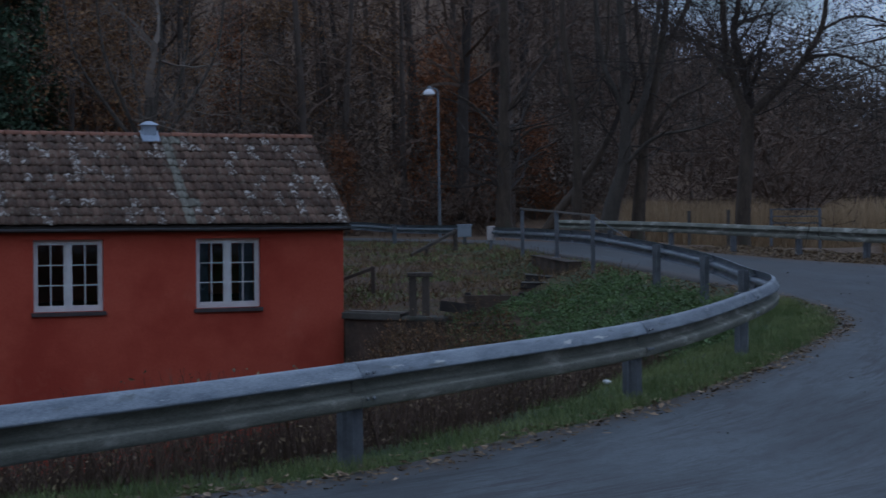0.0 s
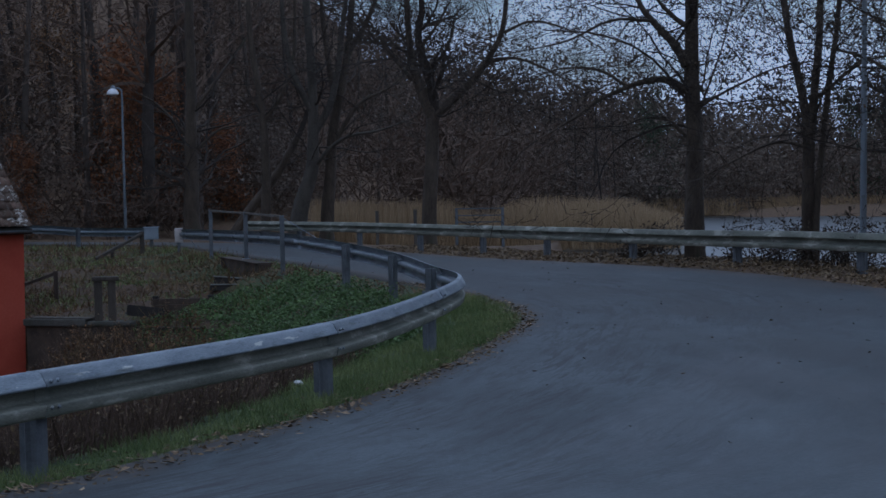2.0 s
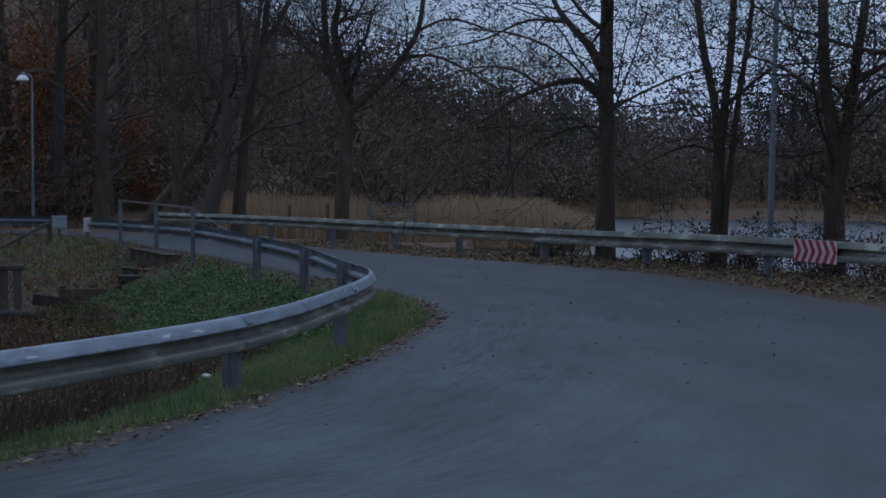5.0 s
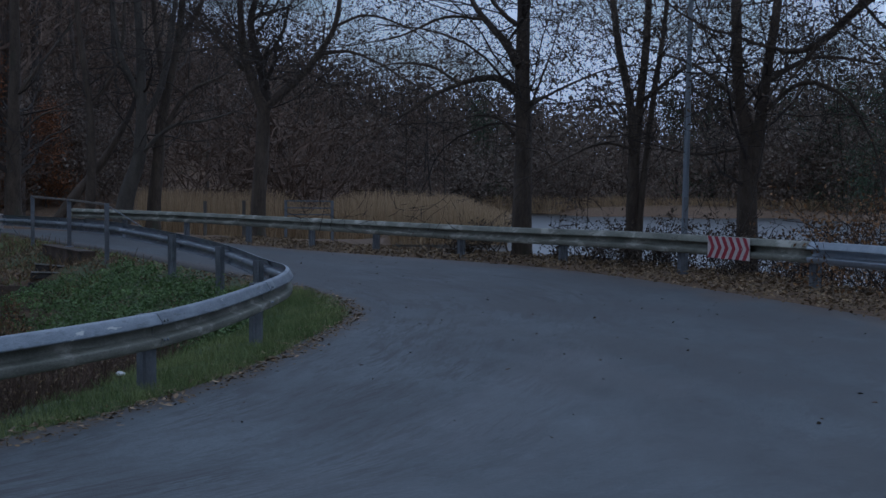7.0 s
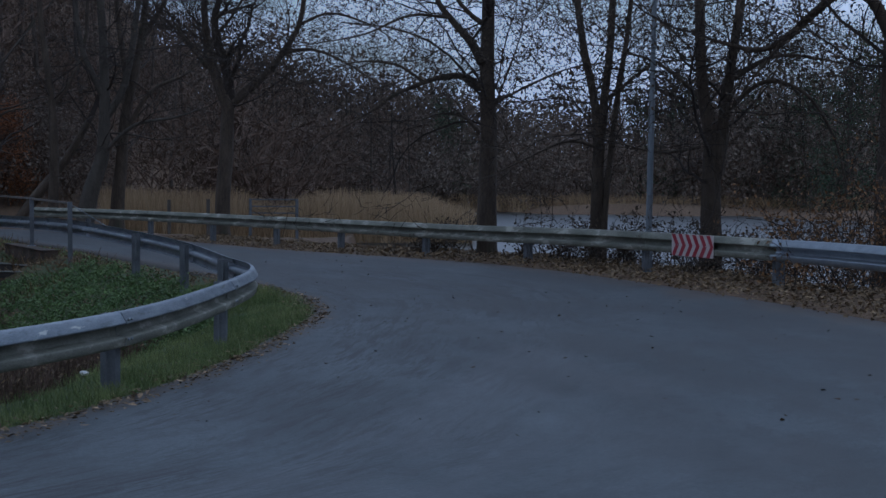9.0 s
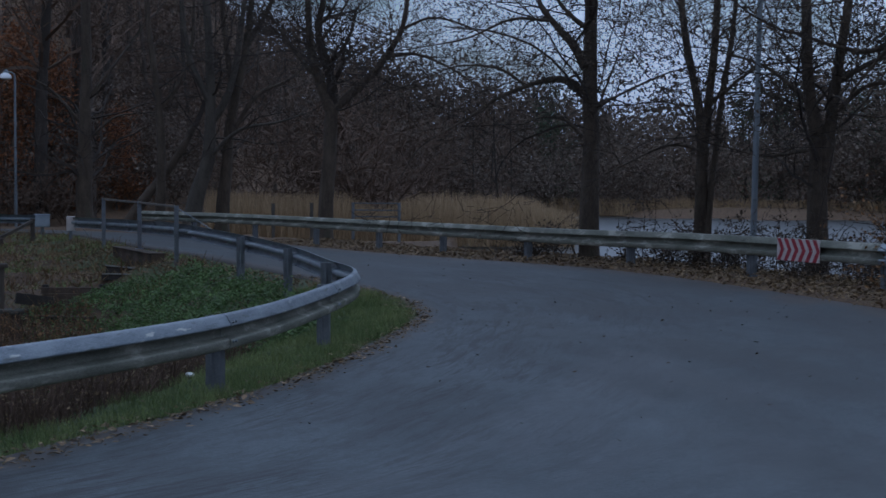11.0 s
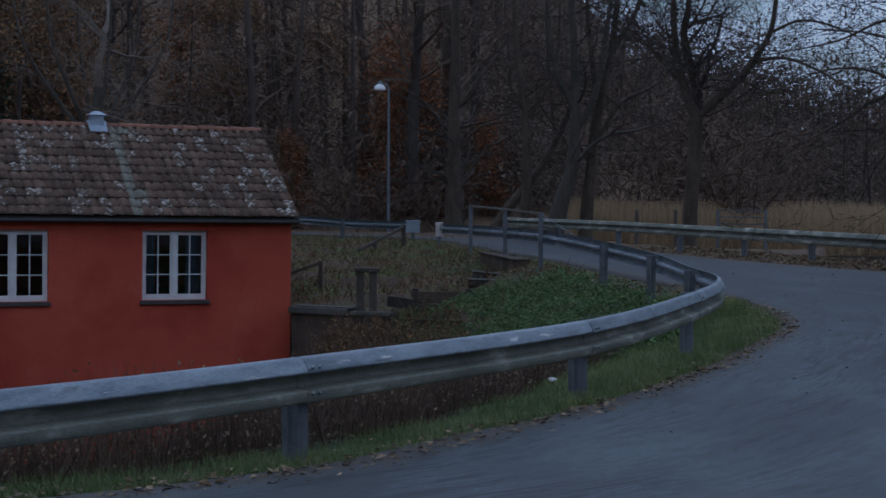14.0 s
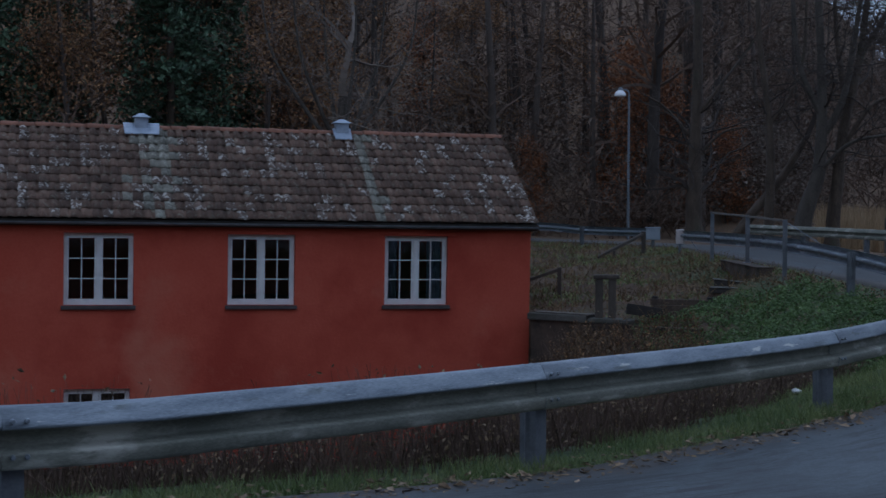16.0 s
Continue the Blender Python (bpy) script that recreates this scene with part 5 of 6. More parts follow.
def street_lamp():
    p = polar(0.33, 63, 0)
    g = gz_at(p.x, p.y)[0]
    e = empty("street_lamp", pose(p.x, p.y, g, 0, 0, 0), "slim grey street lamp with a white dome head", "street lamp", "street lamps")
    h = 6.05 - g
    part("pole", mesh_of("pole", *pole_mesh(h, 0.055, 0.04), "pole", True), None, e)
    a = np.linspace(0, math.pi * 0.9, 9)
    pts = np.stack([-0.16 + 0.16 * np.cos(a), np.zeros(9), h + 0.18 * np.sin(a)], 1)
    part("arm", mesh_of("arm", *tubes([(*u, *v, 0.03, 0.03) for u, v in zip(pts[:-1], pts[1:])], 8), "pole", True), None, e)
    bm = bmesh.new()
    bmesh.ops.create_uvsphere(bm, u_segments=20, v_segments=12, radius=0.24)
    for v in bm.verts:
        v.co.z *= 0.95 if v.co.z > 0 else 0.28
    bmesh.ops.translate(bm, verts=bm.verts, vec=(-0.36, 0, h - 0.06))
    head = part("head", bm, "lamp_glass", e, "white opal dome")
    bm = bmesh.new()
    bmesh.ops.create_cone(bm, cap_ends=True, segments=14, radius1=0.12, radius2=0.05, depth=0.12, matrix=Matrix.Translation((-0.34, 0, h + 0.22)))
    part("cap", bm, "zinc_dark", head)
    return e


street_lamp()
p = polar(27.47, 26.6, 0)
g = gz_at(p.x, p.y)[0]
e = empty("street_lamp", pose(p.x, p.y, g, 0, 0.9, -27), "tall grey-blue steel lamp pole behind the crash barrier", "street lamp", "street lamps")
part("pole", mesh_of("pole", *tubes([(0, 0, -0.5, 0, 0, 3.05, 0.056, 0.053), (0, 0, 3.05, 0, 0, 3.12, 0.053, 0.045), (0, 0, 3.12, 0, 0, 10.5, 0.045, 0.036)], 14), "pole", True), None, e)
part("door", box((-0.03, -0.061, 0.9), (0.03, -0.05, 1.3), 0.004), "post_steel", e)


def along(at, length, azimuth):
    """How far along a barrier a bearing meets it."""
    s = np.linspace(0, length, 600)
    q = np.array([at(k) for k in s])
    return s[int(np.argmin(np.abs(np.degrees(np.arctan2(q[:, 0], q[:, 1])) - azimuth)))]


def chevron_sign():
    s = along(out_at, out_len, 29.3)
    p, n2 = out_at(s), out_nrm(s)
    turn = math.degrees(math.atan2(n2[1], n2[0])) + 90
    w_, h = 1.27, 0.345
    e = empty("chevron_sign", pose(p[0] + n2[0] * 0.122, p[1] + n2[1] * 0.122, p[2] - 0.17, 0, 0, turn), "white bend sign with red chevrons bolted to the barrier", "road sign")
    part("panel", box((-w_ / 2, -0.004, -h / 2), (w_ / 2, 0.004, h / 2), 0.002), "sign_white", e)
    n, t, a = 6, 0.105, 0.125
    step = w_ / n
    for i in range(n):
        x0 = -w_ / 2 + i * step + 0.004
        pts = [(x0, -h / 2), (x0 + t, -h / 2), (x0 + t + a, 0), (x0 + t, h / 2), (x0, h / 2), (x0 + a, 0)]
        pts = [(min(x, w_ / 2), z) for x, z in pts]
        v = [(x, y, z) for y in (-0.0085, -0.0045) for x, z in pts]
        f = [(0, 1, 2, 5), (5, 2, 3, 4), (6, 11, 8, 7), (11, 10, 9, 8)] + [(i_, i_ + 6, (i_ + 1) % 6 + 6, (i_ + 1) % 6) for i_ in range(6)]
        part("chevron", (v, f), "sign_red", e)
    for x in (-0.42, 0.42):
        bm = bmesh.new()
        bmesh.ops.create_cone(bm, cap_ends=True, segments=8, radius1=0.012, radius2=0.009, depth=0.01, matrix=Matrix.Translation((x, -0.013, 0)) @ pose(0, 0, 0, 90))
        part("bolt", bm, "steel", e)
    part("clamp", box((-0.5, 0.005, -0.03), (0.5, 0.03, 0.03)), "post_steel", e)


chevron_sign()

# railing of the small bridge over the race
rail_posts = [(6.12, 34.8, 1.33), (4.77, 39.1, 1.38), (3.48, 43.4, 1.42)]
c = polar(*rail_posts[1][:2], 0)
bridge = empty("bridge_railing", Matrix.Translation((c.x - 0.04, c.y, 0)), "grey steel bridge railing with square posts and one top bar", "railing", "railings")
tops = []
for a, r, zt in rail_posts:
    q = polar(a, r, 0) - Vector((c.x, c.y, 0))
    mid = a == rail_posts[1][0]
    foot = 0.202 if mid else gz_at(q.x + c.x - 0.04, q.y + c.y)[0] - 0.4
    part("post", box((q.x - 0.05, q.y - 0.045, foot), (q.x + 0.05, q.y + 0.045, zt), 0.008), "post_steel", bridge)
    if mid:
        part("base_plate", box((q.x - 0.10, q.y - 0.09, 0.184), (q.x + 0.10, q.y + 0.09, 0.2), 0.003), "steel", bridge)
    tops.append(Vector((q.x, q.y, zt)))
for a, b in zip(tops[:-1], tops[1:]):
    part("top_bar", beam_between(a - Vector((0, 0, 0.03)), b - Vector((0, 0, 0.03)), 0.05, 0.05), "wood", bridge)
q = tops[0]
part("stay", beam_between(q - Vector((0, 0, 0.04)), q + Vector((0.75, -0.6, -0.55)), 0.018, 0.018, 0.003), "steel", bridge)

# posts and a small railing behind the outer barrier
fence_z = {9.62: 1.18, 11.05: 1.2}
for a in (9.62, 11.05):
    p = polar(a, 49.5, 0)
    g = gz_at(p.x, p.y)[0]
    e = empty("marker_post", Matrix.Translation((p.x, p.y, g)), "weathered square post behind the barrier", "post", "posts behind the barrier")
    part("shaft", box((-0.05, -0.05, -0.4), (0.05, 0.05, fence_z[a] - g), 0.008), "wood", e)
    part("cap", box((-0.06, -0.06, fence_z[a] - g + 0.002), (0.06, 0.06, fence_z[a] - g + 0.03), 0.006), "wood", e)
pa, pb = polar(12.6, 46.5, 0), polar(14.33, 46.0, 0)
g = min(gz_at(pa.x, pa.y)[0], gz_at(pb.x, pb.y)[0])
e = empty("steel_railing", Matrix.Translation((pa.x, pa.y, g)), "short grey tubular railing behind the barrier", "railing", "railings")
dv = pb - pa
for k in (0, 1):
    part("post", box((dv.x * k - 0.04, dv.y * k - 0.04, -0.4), (dv.x * k + 0.04, dv.y * k + 0.04, 1.28 - g), 0.01), "post_steel", e)
for z in (1.26, 1.05, 0.85):
    part("bar", beam_between((0, 0, z - g), (dv.x, dv.y, z - g), 0.035, 0.035), "post_steel", e)

# control cabinet and white block at the ends of the barriers
p = polar(1.25, 54.6, 0)
g = gz_at(p.x, p.y)[0]
e = empty("control_cabinet", Matrix.Translation((p.x, p.y, g)), "small grey-blue steel cabinet on a short leg", "cabinet")
part("body", box((-0.25, -0.16, 0.32 - g), (0.25, 0.16, 0.74 - g), 0.012), "cabinet", e)
part("door", box((-0.22, -0.172, 0.35 - g), (0.22, -0.163, 0.70 - g), 0.004), "cabinet", e)
part("roof", box((-0.28, -0.19, 0.742 - g), (0.28, 0.19, 0.765 - g), 0.004), "zinc", e)
part("leg", box((-0.06, -0.06, -0.3), (0.06, 0.06, 0.318 - g), 0.006), "post_steel", e)
p = in_at(in_len - 0.05)
g = gz_at(p[0], p[1])[0]
e = empty("end_block", Matrix.Translation((p[0], p[1] - 0.12, g)), "white painted end block on the barrier", "barrier end")
part("plate", box((-0.13, -0.06, p[2] - 0.42 - g), (0.13, 0.06, p[2] + 0.04 - g), 0.02), "sign_white", e)
part("stub", box((-0.05, -0.05, -0.3), (0.05, 0.05, p[2] - 0.422 - g), 0.006), "post_steel", e)
part("stay", beam_between((0.2, -0.2, p[2] - 0.1 - g), (0.62, -0.3, 0.05), 0.02, 0.02, 0.003), "steel", e)

# ---------------- remains of the mill race ----------------
sv = WALL_B - WALL_A
sn = np.array((sv[1], -sv[0])) / np.hypot(*sv)
ang = math.degrees(math.atan2(sv[1], sv[0]))
e = empty("race_wall", pose(WALL_A[0], WALL_A[1], -4.0, 0, 0, ang), "old mossy concrete retaining wall of a mill race", "retaining wall", kind="structure")
L = float(np.hypot(*sv))
bm = bmesh.new()
bmesh.ops.create_grid(bm, x_segments=24, y_segments=10, size=0.5, matrix=Matrix.LocRotScale((L / 2, -0.12, 1.6), Euler((radians(90), 0, 0)), (L, 3.2, 1)))
for v in bm.verts:
    v.co.y += 0.05 * noise.noise(v.co * 1.7)
fr = bmesh.ops.extrude_face_region(bm, geom=list(bm.faces))
bmesh.ops.translate(bm, verts=[v for v in fr["geom"] if isinstance(v, bmesh.types.BMVert)], vec=(0, 0.34, 0))
bmesh.ops.recalc_face_normals(bm, faces=bm.faces)
# body darker than the coping: shade under the slab put into its colour
part("wall_body", bm, "brown_shade_concrete", e)
part("coping", box((-0.05, -0.2, 3.203), (L * 0.36, 0.28, 3.35), 0.03), "concrete", e)
part("coping", box((L * 0.365, -0.17, 3.203), (L * 0.62, 0.26, 3.31), 0.04), "concrete", e)
part("coping_board", box((0.1, -0.16, 3.352), (1.5, 0.05, 3.385), 0.008), "wood", e)

e = empty("sluice_frame", pose(-0.38, 31.75, -0.72), "two stubby grey timber posts under a short cap beam", "sluice frame")
for x in (-0.02, 0.25):
    part("post", box((x - 0.08, -0.09, -0.3), (x + 0.08, 0.09, 0.84), 0.02), "wood_brown", e)
part("cap_beam", box((-0.14, -0.12, 0.842), (0.40, 0.12, 0.93), 0.02), "wood_brown", e)
e = empty("wooden_trough", pose(0.52, 31.6, -0.62, 0, 9, 8), "dark rotten wooden trough tipped on its side", "trough")
part("bottom", box((-0.38, -0.16, 0.0), (0.38, 0.16, 0.035), 0.006), "wood_dark", e)
part("side", box((-0.40, -0.19, -0.01), (0.40, -0.162, 0.21), 0.006), "wood_dark", e)
part("side", box((-0.36, 0.162, -0.01), (0.36, 0.19, 0.17), 0.006), "wood_dark", e)
e = empty("sluice_wall", pose(1.35, 32.9, -0.75, 0, 0, -12), "brown boarded sluice wall in the bank", "sluice wall")
for i in range(3):
    part("board", box((-0.68 + 0.02 * (i % 2), -0.03, 0.13 * i), (0.66 - 0.03 * (i % 3), 0.03, 0.13 * i + 0.122), 0.006), "brown_shade_concrete", e)
for x in (-0.6, 0.58):
    part("post", box((x - 0.06, 0.035, -0.3), (x + 0.06, 0.15, 0.44), 0.01), "wood_dark", e)
pa, pb = polar(4.05, 41.0, 0), polar(5.45, 36.6, 0)
e = empty("culvert_head", pose((pa.x + pb.x) / 2 - 0.04, (pa.y + pb.y) / 2, 0, 0, 0, math.degrees(math.atan2(pb.y - pa.y, pb.x - pa.x))), "stained concrete culvert head under the bridge railing", "culvert")
half = (pb - pa).length / 2
bm = bmesh.new()
bmesh.ops.create_grid(bm, x_segments=40, y_segments=8, size=0.5, matrix=Matrix.LocRotScale((0, -0.17, -0.30), Euler((radians(90), 0, 0)), (half * 2, 0.9, 1)))
for v in bm.verts:
    v.co.y += 0.03 * noise.noise(v.co * 2.3)
fr = bmesh.ops.extrude_face_region(bm, geom=list(bm.faces))
bmesh.ops.translate(bm, verts=[v for v in fr["geom"] if isinstance(v, bmesh.types.BMVert)], vec=(0, 0.32, 0))
bmesh.ops.recalc_face_normals(bm, faces=bm.faces)
part("face", bm, "brown_shade_concrete", e)
part("lip", box((-half, -0.21, 0.154), (half, 0.17, 0.182), 0.01), "brown_shade_concrete", e)
for i, (x, y, z) in enumerate(((2.50, 35.2, -0.07), (2.36, 34.8, -0.21))):
    g = gz_at(x, y)[0]
    e = empty("step_board", pose(x, y, z, -6, 5 - 4 * i, -16 + 11 * i), "pale weathered board lying as a step", "board", "boards in the race")
    part("board", box((-0.36 + 0.05 * i, -0.1, -0.012), (0.34, 0.1, 0.016), 0.004), "plank", e)
    part("riser", box((-0.33, -0.07, min(g - z - 0.1, -0.14)), (0.32, 0.08, -0.018), 0.006), "wood_dark", e)
e = empty("timber_brace", Matrix.Translation((0.1, 49, 0)), "grey timber rail sloping down the bank", "timber rail")
part("rail", beam_between((-0.75, -1.2, -0.05), (0.72, 0.7, 0.66), 0.09, 0.09), "wood_brown", e)
part("post", box((0.62, 0.62, -0.6), (0.76, 0.76, 0.72), 0.01), "wood_brown", e)
part("post", box((-0.3, -0.7, -0.8), (-0.2, -0.6, 0.14), 0.01), "wood_brown", e)
e = empty("wooden_handrail", Matrix.Translation((-1.6, 36, 0)), "grey wooden handrail on short posts", "handrail")
part("rail", beam_between((-0.9, -0.1, -0.28), (0.24, 0, 0.12), 0.07, 0.07), "wood_brown", e)
part("post", box((0.16, -0.04, -0.9), (0.26, 0.06, 0.16), 0.01), "wood_brown", e)
part("post", box((-0.75, -0.13, -1.0), (-0.66, -0.04, -0.2), 0.01), "wood_brown", e)

# crumpled paper in the grass
bm = bmesh.new()
bmesh.ops.create_icosphere(bm, subdivisions=2, radius=0.046)
for v in bm.verts:
    v.co = v.co * (1 + 0.5 * noise.noise(v.co * 14))
    v.co.z *= 0.55
lx, ly = polar(6.5, 15.2, 0).xy
tagged(part("crumpled_paper", bm, "paper"), "crumpled white paper lying in the grass", "litter").matrix_world = pose(lx, ly, gz_at(lx, ly)[0] + 0.05)

# ---------------- ground cover ----------------
def scatter(n, x0, x1, y0, y1, keep, seed):
    """n random places on the ground in a stretch of the plan where keep(di, do, x, y) holds."""
    rk = np.random.default_rng(seed)
    out, have = [], 0
    for _ in range(60):
        x, y = rk.uniform(x0, x1, n * 2), rk.uniform(y0, y1, n * 2)
        z, di, do, az, r = ground_z(x, y)
        ok = keep(di, do, x, y, rk)
        out.append(np.stack([x, y, z], 1)[ok])
        have += ok.sum()
        if have >= n:
            break
    return np.vstack(out)[:n], rk


def stuff(name, vf, material, label, category):
    return tagged(part(name, mesh_of(name, *vf, material)), label, category, kind="stuff")


# turf on the inner shoulder
pts, rk = scatter(60000, -9, 6.2, 5, 27, lambda di, do, x, y, r_: (di < 0.05) & (-di < 0.1 + (0.75 + 0.9 * sstep(y, 11, 17)) * r_.random(len(x)) ** 0.8) & (wobble(x, y, 3.1) + r_.normal(0, 0.5, len(x)) > -0.3), 401)
h = rk.uniform(0.03, 0.125, len(pts)) * (1 + 0.5 * wobble(pts[:, 0], pts[:, 1], 2.2))
tip = pts + np.stack([rk.normal(0, 0.05, len(pts)), rk.normal(0, 0.05, len(pts)), h], 1)
stuff("grass", blades(pts - (0, 0, 0.02), tip, rk.uniform(0.004, 0.0075, len(pts)), rk), "grass", "short green grass on the road shoulder", "grass")
# rough grass on the far side of the hollow
pts, rk = scatter(17000, -9, 5, 31, 60, lambda di, do, x, y, r_: (di < -0.5) & (x > -3 - (y - 33) * 0.35), 402)
h = rk.uniform(0.03, 0.24, len(pts)) * (1 + 0.9 * wobble(pts[:, 0], pts[:, 1], 1.6)) * (1 - 0.85 * stream(pts[:, 0], pts[:, 1]))
tip = pts + np.stack([rk.normal(0, 0.15, len(pts)), rk.normal(0, 0.15, len(pts)), h], 1)
stuff("dry_grass", blades(pts - (0, 0, 0.03), tip, rk.uniform(0.012, 0.034, len(pts)), rk), "straw", "rough brown grass on the far bank", "grass")
pts, rk = scatter(10000, -9, 5, 31, 60, lambda di, do, x, y, r_: (di < -0.3) & (x > -3 - (y - 33) * 0.35) & (wobble(x, y, 0.8, 3) + r_.normal(0, 0.15, len(x)) > 0.25), 403)
tip = pts + np.stack([rk.normal(0, 0.1, len(pts)), rk.normal(0, 0.1, len(pts)), rk.uniform(0.05, 0.15, len(pts))], 1)
stuff("grass", blades(pts - (0, 0, 0.03), tip, rk.uniform(0.02, 0.045, len(pts)), rk), "grass", "patches of green grass on the far bank", "grass")
# nettles on the slope inside the bend
pts, rk = scatter(52000, 0.3, 5.4, 18, 35, lambda di, do, x, y, r_: (di < -1.2) & (di > -6.2) & (wobble(x, y, 1.4, 5) + r_.normal(0, 0.35, len(x)) > -0.8) & (y + 0.8 * wobble(x, y, 1.1) < 34 - 0.5 * np.abs(x - 2.6)), 404)
at = pts + np.stack([rk.normal(0, 0.03, len(pts)), rk.normal(0, 0.03, len(pts)), rk.uniform(0.05, 0.27, len(pts)) * (1 + 0.5 * wobble(pts[:, 0], pts[:, 1], 2.5))], 1)
stuff("nettles", flakes(at, rk.uniform(0.014, 0.04, len(at)), rk, 0.3), "leaf_green", "low green nettles covering the slope", "weeds")
# dead weeds behind the near barrier and in the hollow
pts, rk = scatter(48000, -13, 5, 6, 31.5, lambda di, do, x, y, r_: (di < -0.75 - 0.8 * sstep(y, 11, 17)) & (di > -10) & (r_.random(len(x)) < np.where(di > -2.6, 1, 0.32)) & (y < 31.9 - 0.5 * x) & ((y < 20) | (x < 1.5)), 405)
h = rk.uniform(0.16, 0.58, len(pts)) * (1 + 0.35 * wobble(pts[:, 0], pts[:, 1], 1.7)) * (1 + 0.3 * sstep(-pts[:, 0], 0.5, 2.0) * (1 - sstep(-pts[:, 0], 2.6, 4.0)) - 0.1 * sstep(-pts[:, 0], 4.0, 6.0))
tip = pts + np.stack([rk.normal(0, 0.14, len(pts)), rk.normal(0, 0.14, len(pts)), h], 1)
stuff("dead_weeds", blades(pts - (0, 0, 0.05), tip, rk.uniform(0.004, 0.013, len(pts)), rk), "weed", "dead brown weed stalks on the embankment", "weeds")
k = rk.integers(0, len(pts), 50000)
at = pts[k] + (tip - pts)[k] * rk.uniform(0.2, 1.05, (50000, 1)) + rk.normal(0, 0.04, (50000, 3))
stuff("weed_leaves", flakes(at, rk.uniform(0.010, 0.028, len(at)), rk), "leaf_fallen", "withered leaves on dead weed stalks", "weeds")
k = rk.integers(0, len(pts), 3000)
at = tip[k] + rk.normal(0, 0.03, (3000, 3))
stuff("seed_heads", flakes(at, rk.uniform(0.008, 0.02, 3000), rk), "leaf_fallen", "pale seed heads on dead weeds", "weeds")
# rank growth on the rubble below the race wall
pts, rk = scatter(3500, -2.2, 1.6, 24, 31.6, lambda di, do, x, y, r_: (di < -1.8) & (y < 31.8 - 0.55 * x), 410)
tip = pts + np.stack([rk.normal(0, 0.16, len(pts)), rk.normal(0, 0.16, len(pts)), rk.uniform(0.1, 0.5, len(pts))], 1)
stuff("dead_weeds", blades(pts - (0, 0, 0.05), tip, rk.uniform(0.012, 0.03, len(pts)), rk), "straw", "dry stalks on the rubble below the race wall", "weeds")
k = rk.integers(0, len(pts), 9000)
at = pts[k] + (tip - pts)[k] * rk.uniform(0, 1.0, (9000, 1)) + rk.normal(0, 0.06, (9000, 3))
stuff("weed_leaves", flakes(at, rk.uniform(0.02, 0.045, 9000), rk), "leaf_brown", "withered brown leaves on the rubble", "weeds")
pts, rk = scatter(2600, -6, 4, 31.5, 56, lambda di, do, x, y, r_: (di < -0.8) & (stream(x, y) < 0.3) & (x > -3 - (y - 33) * 0.3) & (wobble(x, y, 1.3, 7) > -0.2), 411)
stuff("fallen_leaves", flakes(pts + (0, 0, 0.06), rk.uniform(0.025, 0.055, len(pts)), rk, 0.4), "leaf_fallen", "drifts of fallen leaves on the far bank", "leaves")
# tangled dead stalks standing up before the race wall
pts, rk = scatter(1100, -2.3, 1.3, 27.5, 31.9, lambda di, do, x, y, r_: (di < -1.8) & (y < 31.5 - 0.5 * x), 418)
tip = pts + np.stack([rk.normal(0, 0.25, len(pts)), rk.normal(0, 0.2, len(pts)), rk.uniform(0.15, 0.55, len(pts))], 1)
stuff("dead_weeds", blades(pts - (0, 0, 0.05), tip, rk.uniform(0.012, 0.028, len(pts)), rk), "weed", "tangled dead stalks before the race wall", "weeds")
k = rk.integers(0, len(pts), 3500)
at = pts[k] + (tip - pts)[k] * rk.uniform(0.1, 1.0, (3500, 1)) + rk.normal(0, 0.05, (3500, 3))
stuff("weed_leaves", flakes(at, rk.uniform(0.016, 0.036, 3500), rk), "leaf_fallen", "withered leaves on the tangled stalks", "weeds")
# fallen leaves
pts, rk = scatter(3800, -9, 6.2, 6, 30, lambda di, do, x, y, r_: np.abs(di - 0.12) < np.abs(r_.normal(0, 0.22, len(x))), 406)
z2 = np.maximum(pts[:, 2], 0.0) + 0.012
stuff("fallen_leaves", flakes(np.stack([pts[:, 0], pts[:, 1], z2], 1), rk.uniform(0.012, 0.036, len(pts)), rk, 0.88), "leaf_fallen", "fallen leaves along the asphalt edge", "leaves")
pts, rk = scatter(420, -9, 6.2, 6, 30, lambda di, do, x, y, r_: np.abs(di - 0.10) < np.abs(r_.normal(0, 0.16, len(x))), 416)
z2 = np.maximum(pts[:, 2], 0.0) + 0.02
stuff("fallen_leaves", flakes(np.stack([pts[:, 0], pts[:, 1], z2], 1), rk.uniform(0.02, 0.05, len(pts)), rk, 0.85), "leaf_pale", "pale tan leaves fallen along the asphalt edge", "leaves")
pts, rk = scatter(17000, 6, 14, 11, 46, lambda di, do, x, y, r_: (do < 0.12) & (do > -2.6) & (-do > 0.9 * r_.random(len(x)) - 0.3), 407)
stuff("fallen_leaves", flakes(pts + np.stack([np.zeros(len(pts)), np.zeros(len(pts)), rk.uniform(0.02, 0.09, len(pts))], 1), rk.uniform(0.022, 0.055, len(pts)), rk, 0.6), "leaf_fallen", "thick carpet of fallen leaves on the outer verge", "leaves")
pts, rk = scatter(170, 0, 10, 9, 34, lambda di, do, x, y, r_: (di > 0.3) & (do > 0.2), 408)
pts[:, 2] += 0.062
stuff("fallen_leaves", flakes(pts, rk.uniform(0.012, 0.03, len(pts)), rk, 0.8), "leaf_dark", "single dead leaves scattered on the asphalt", "leaves")
pts, rk = scatter(6500, -4, 6, 24, 48, lambda di, do, x, y, r_: (di < -0.2) & (di > -3.5), 409)
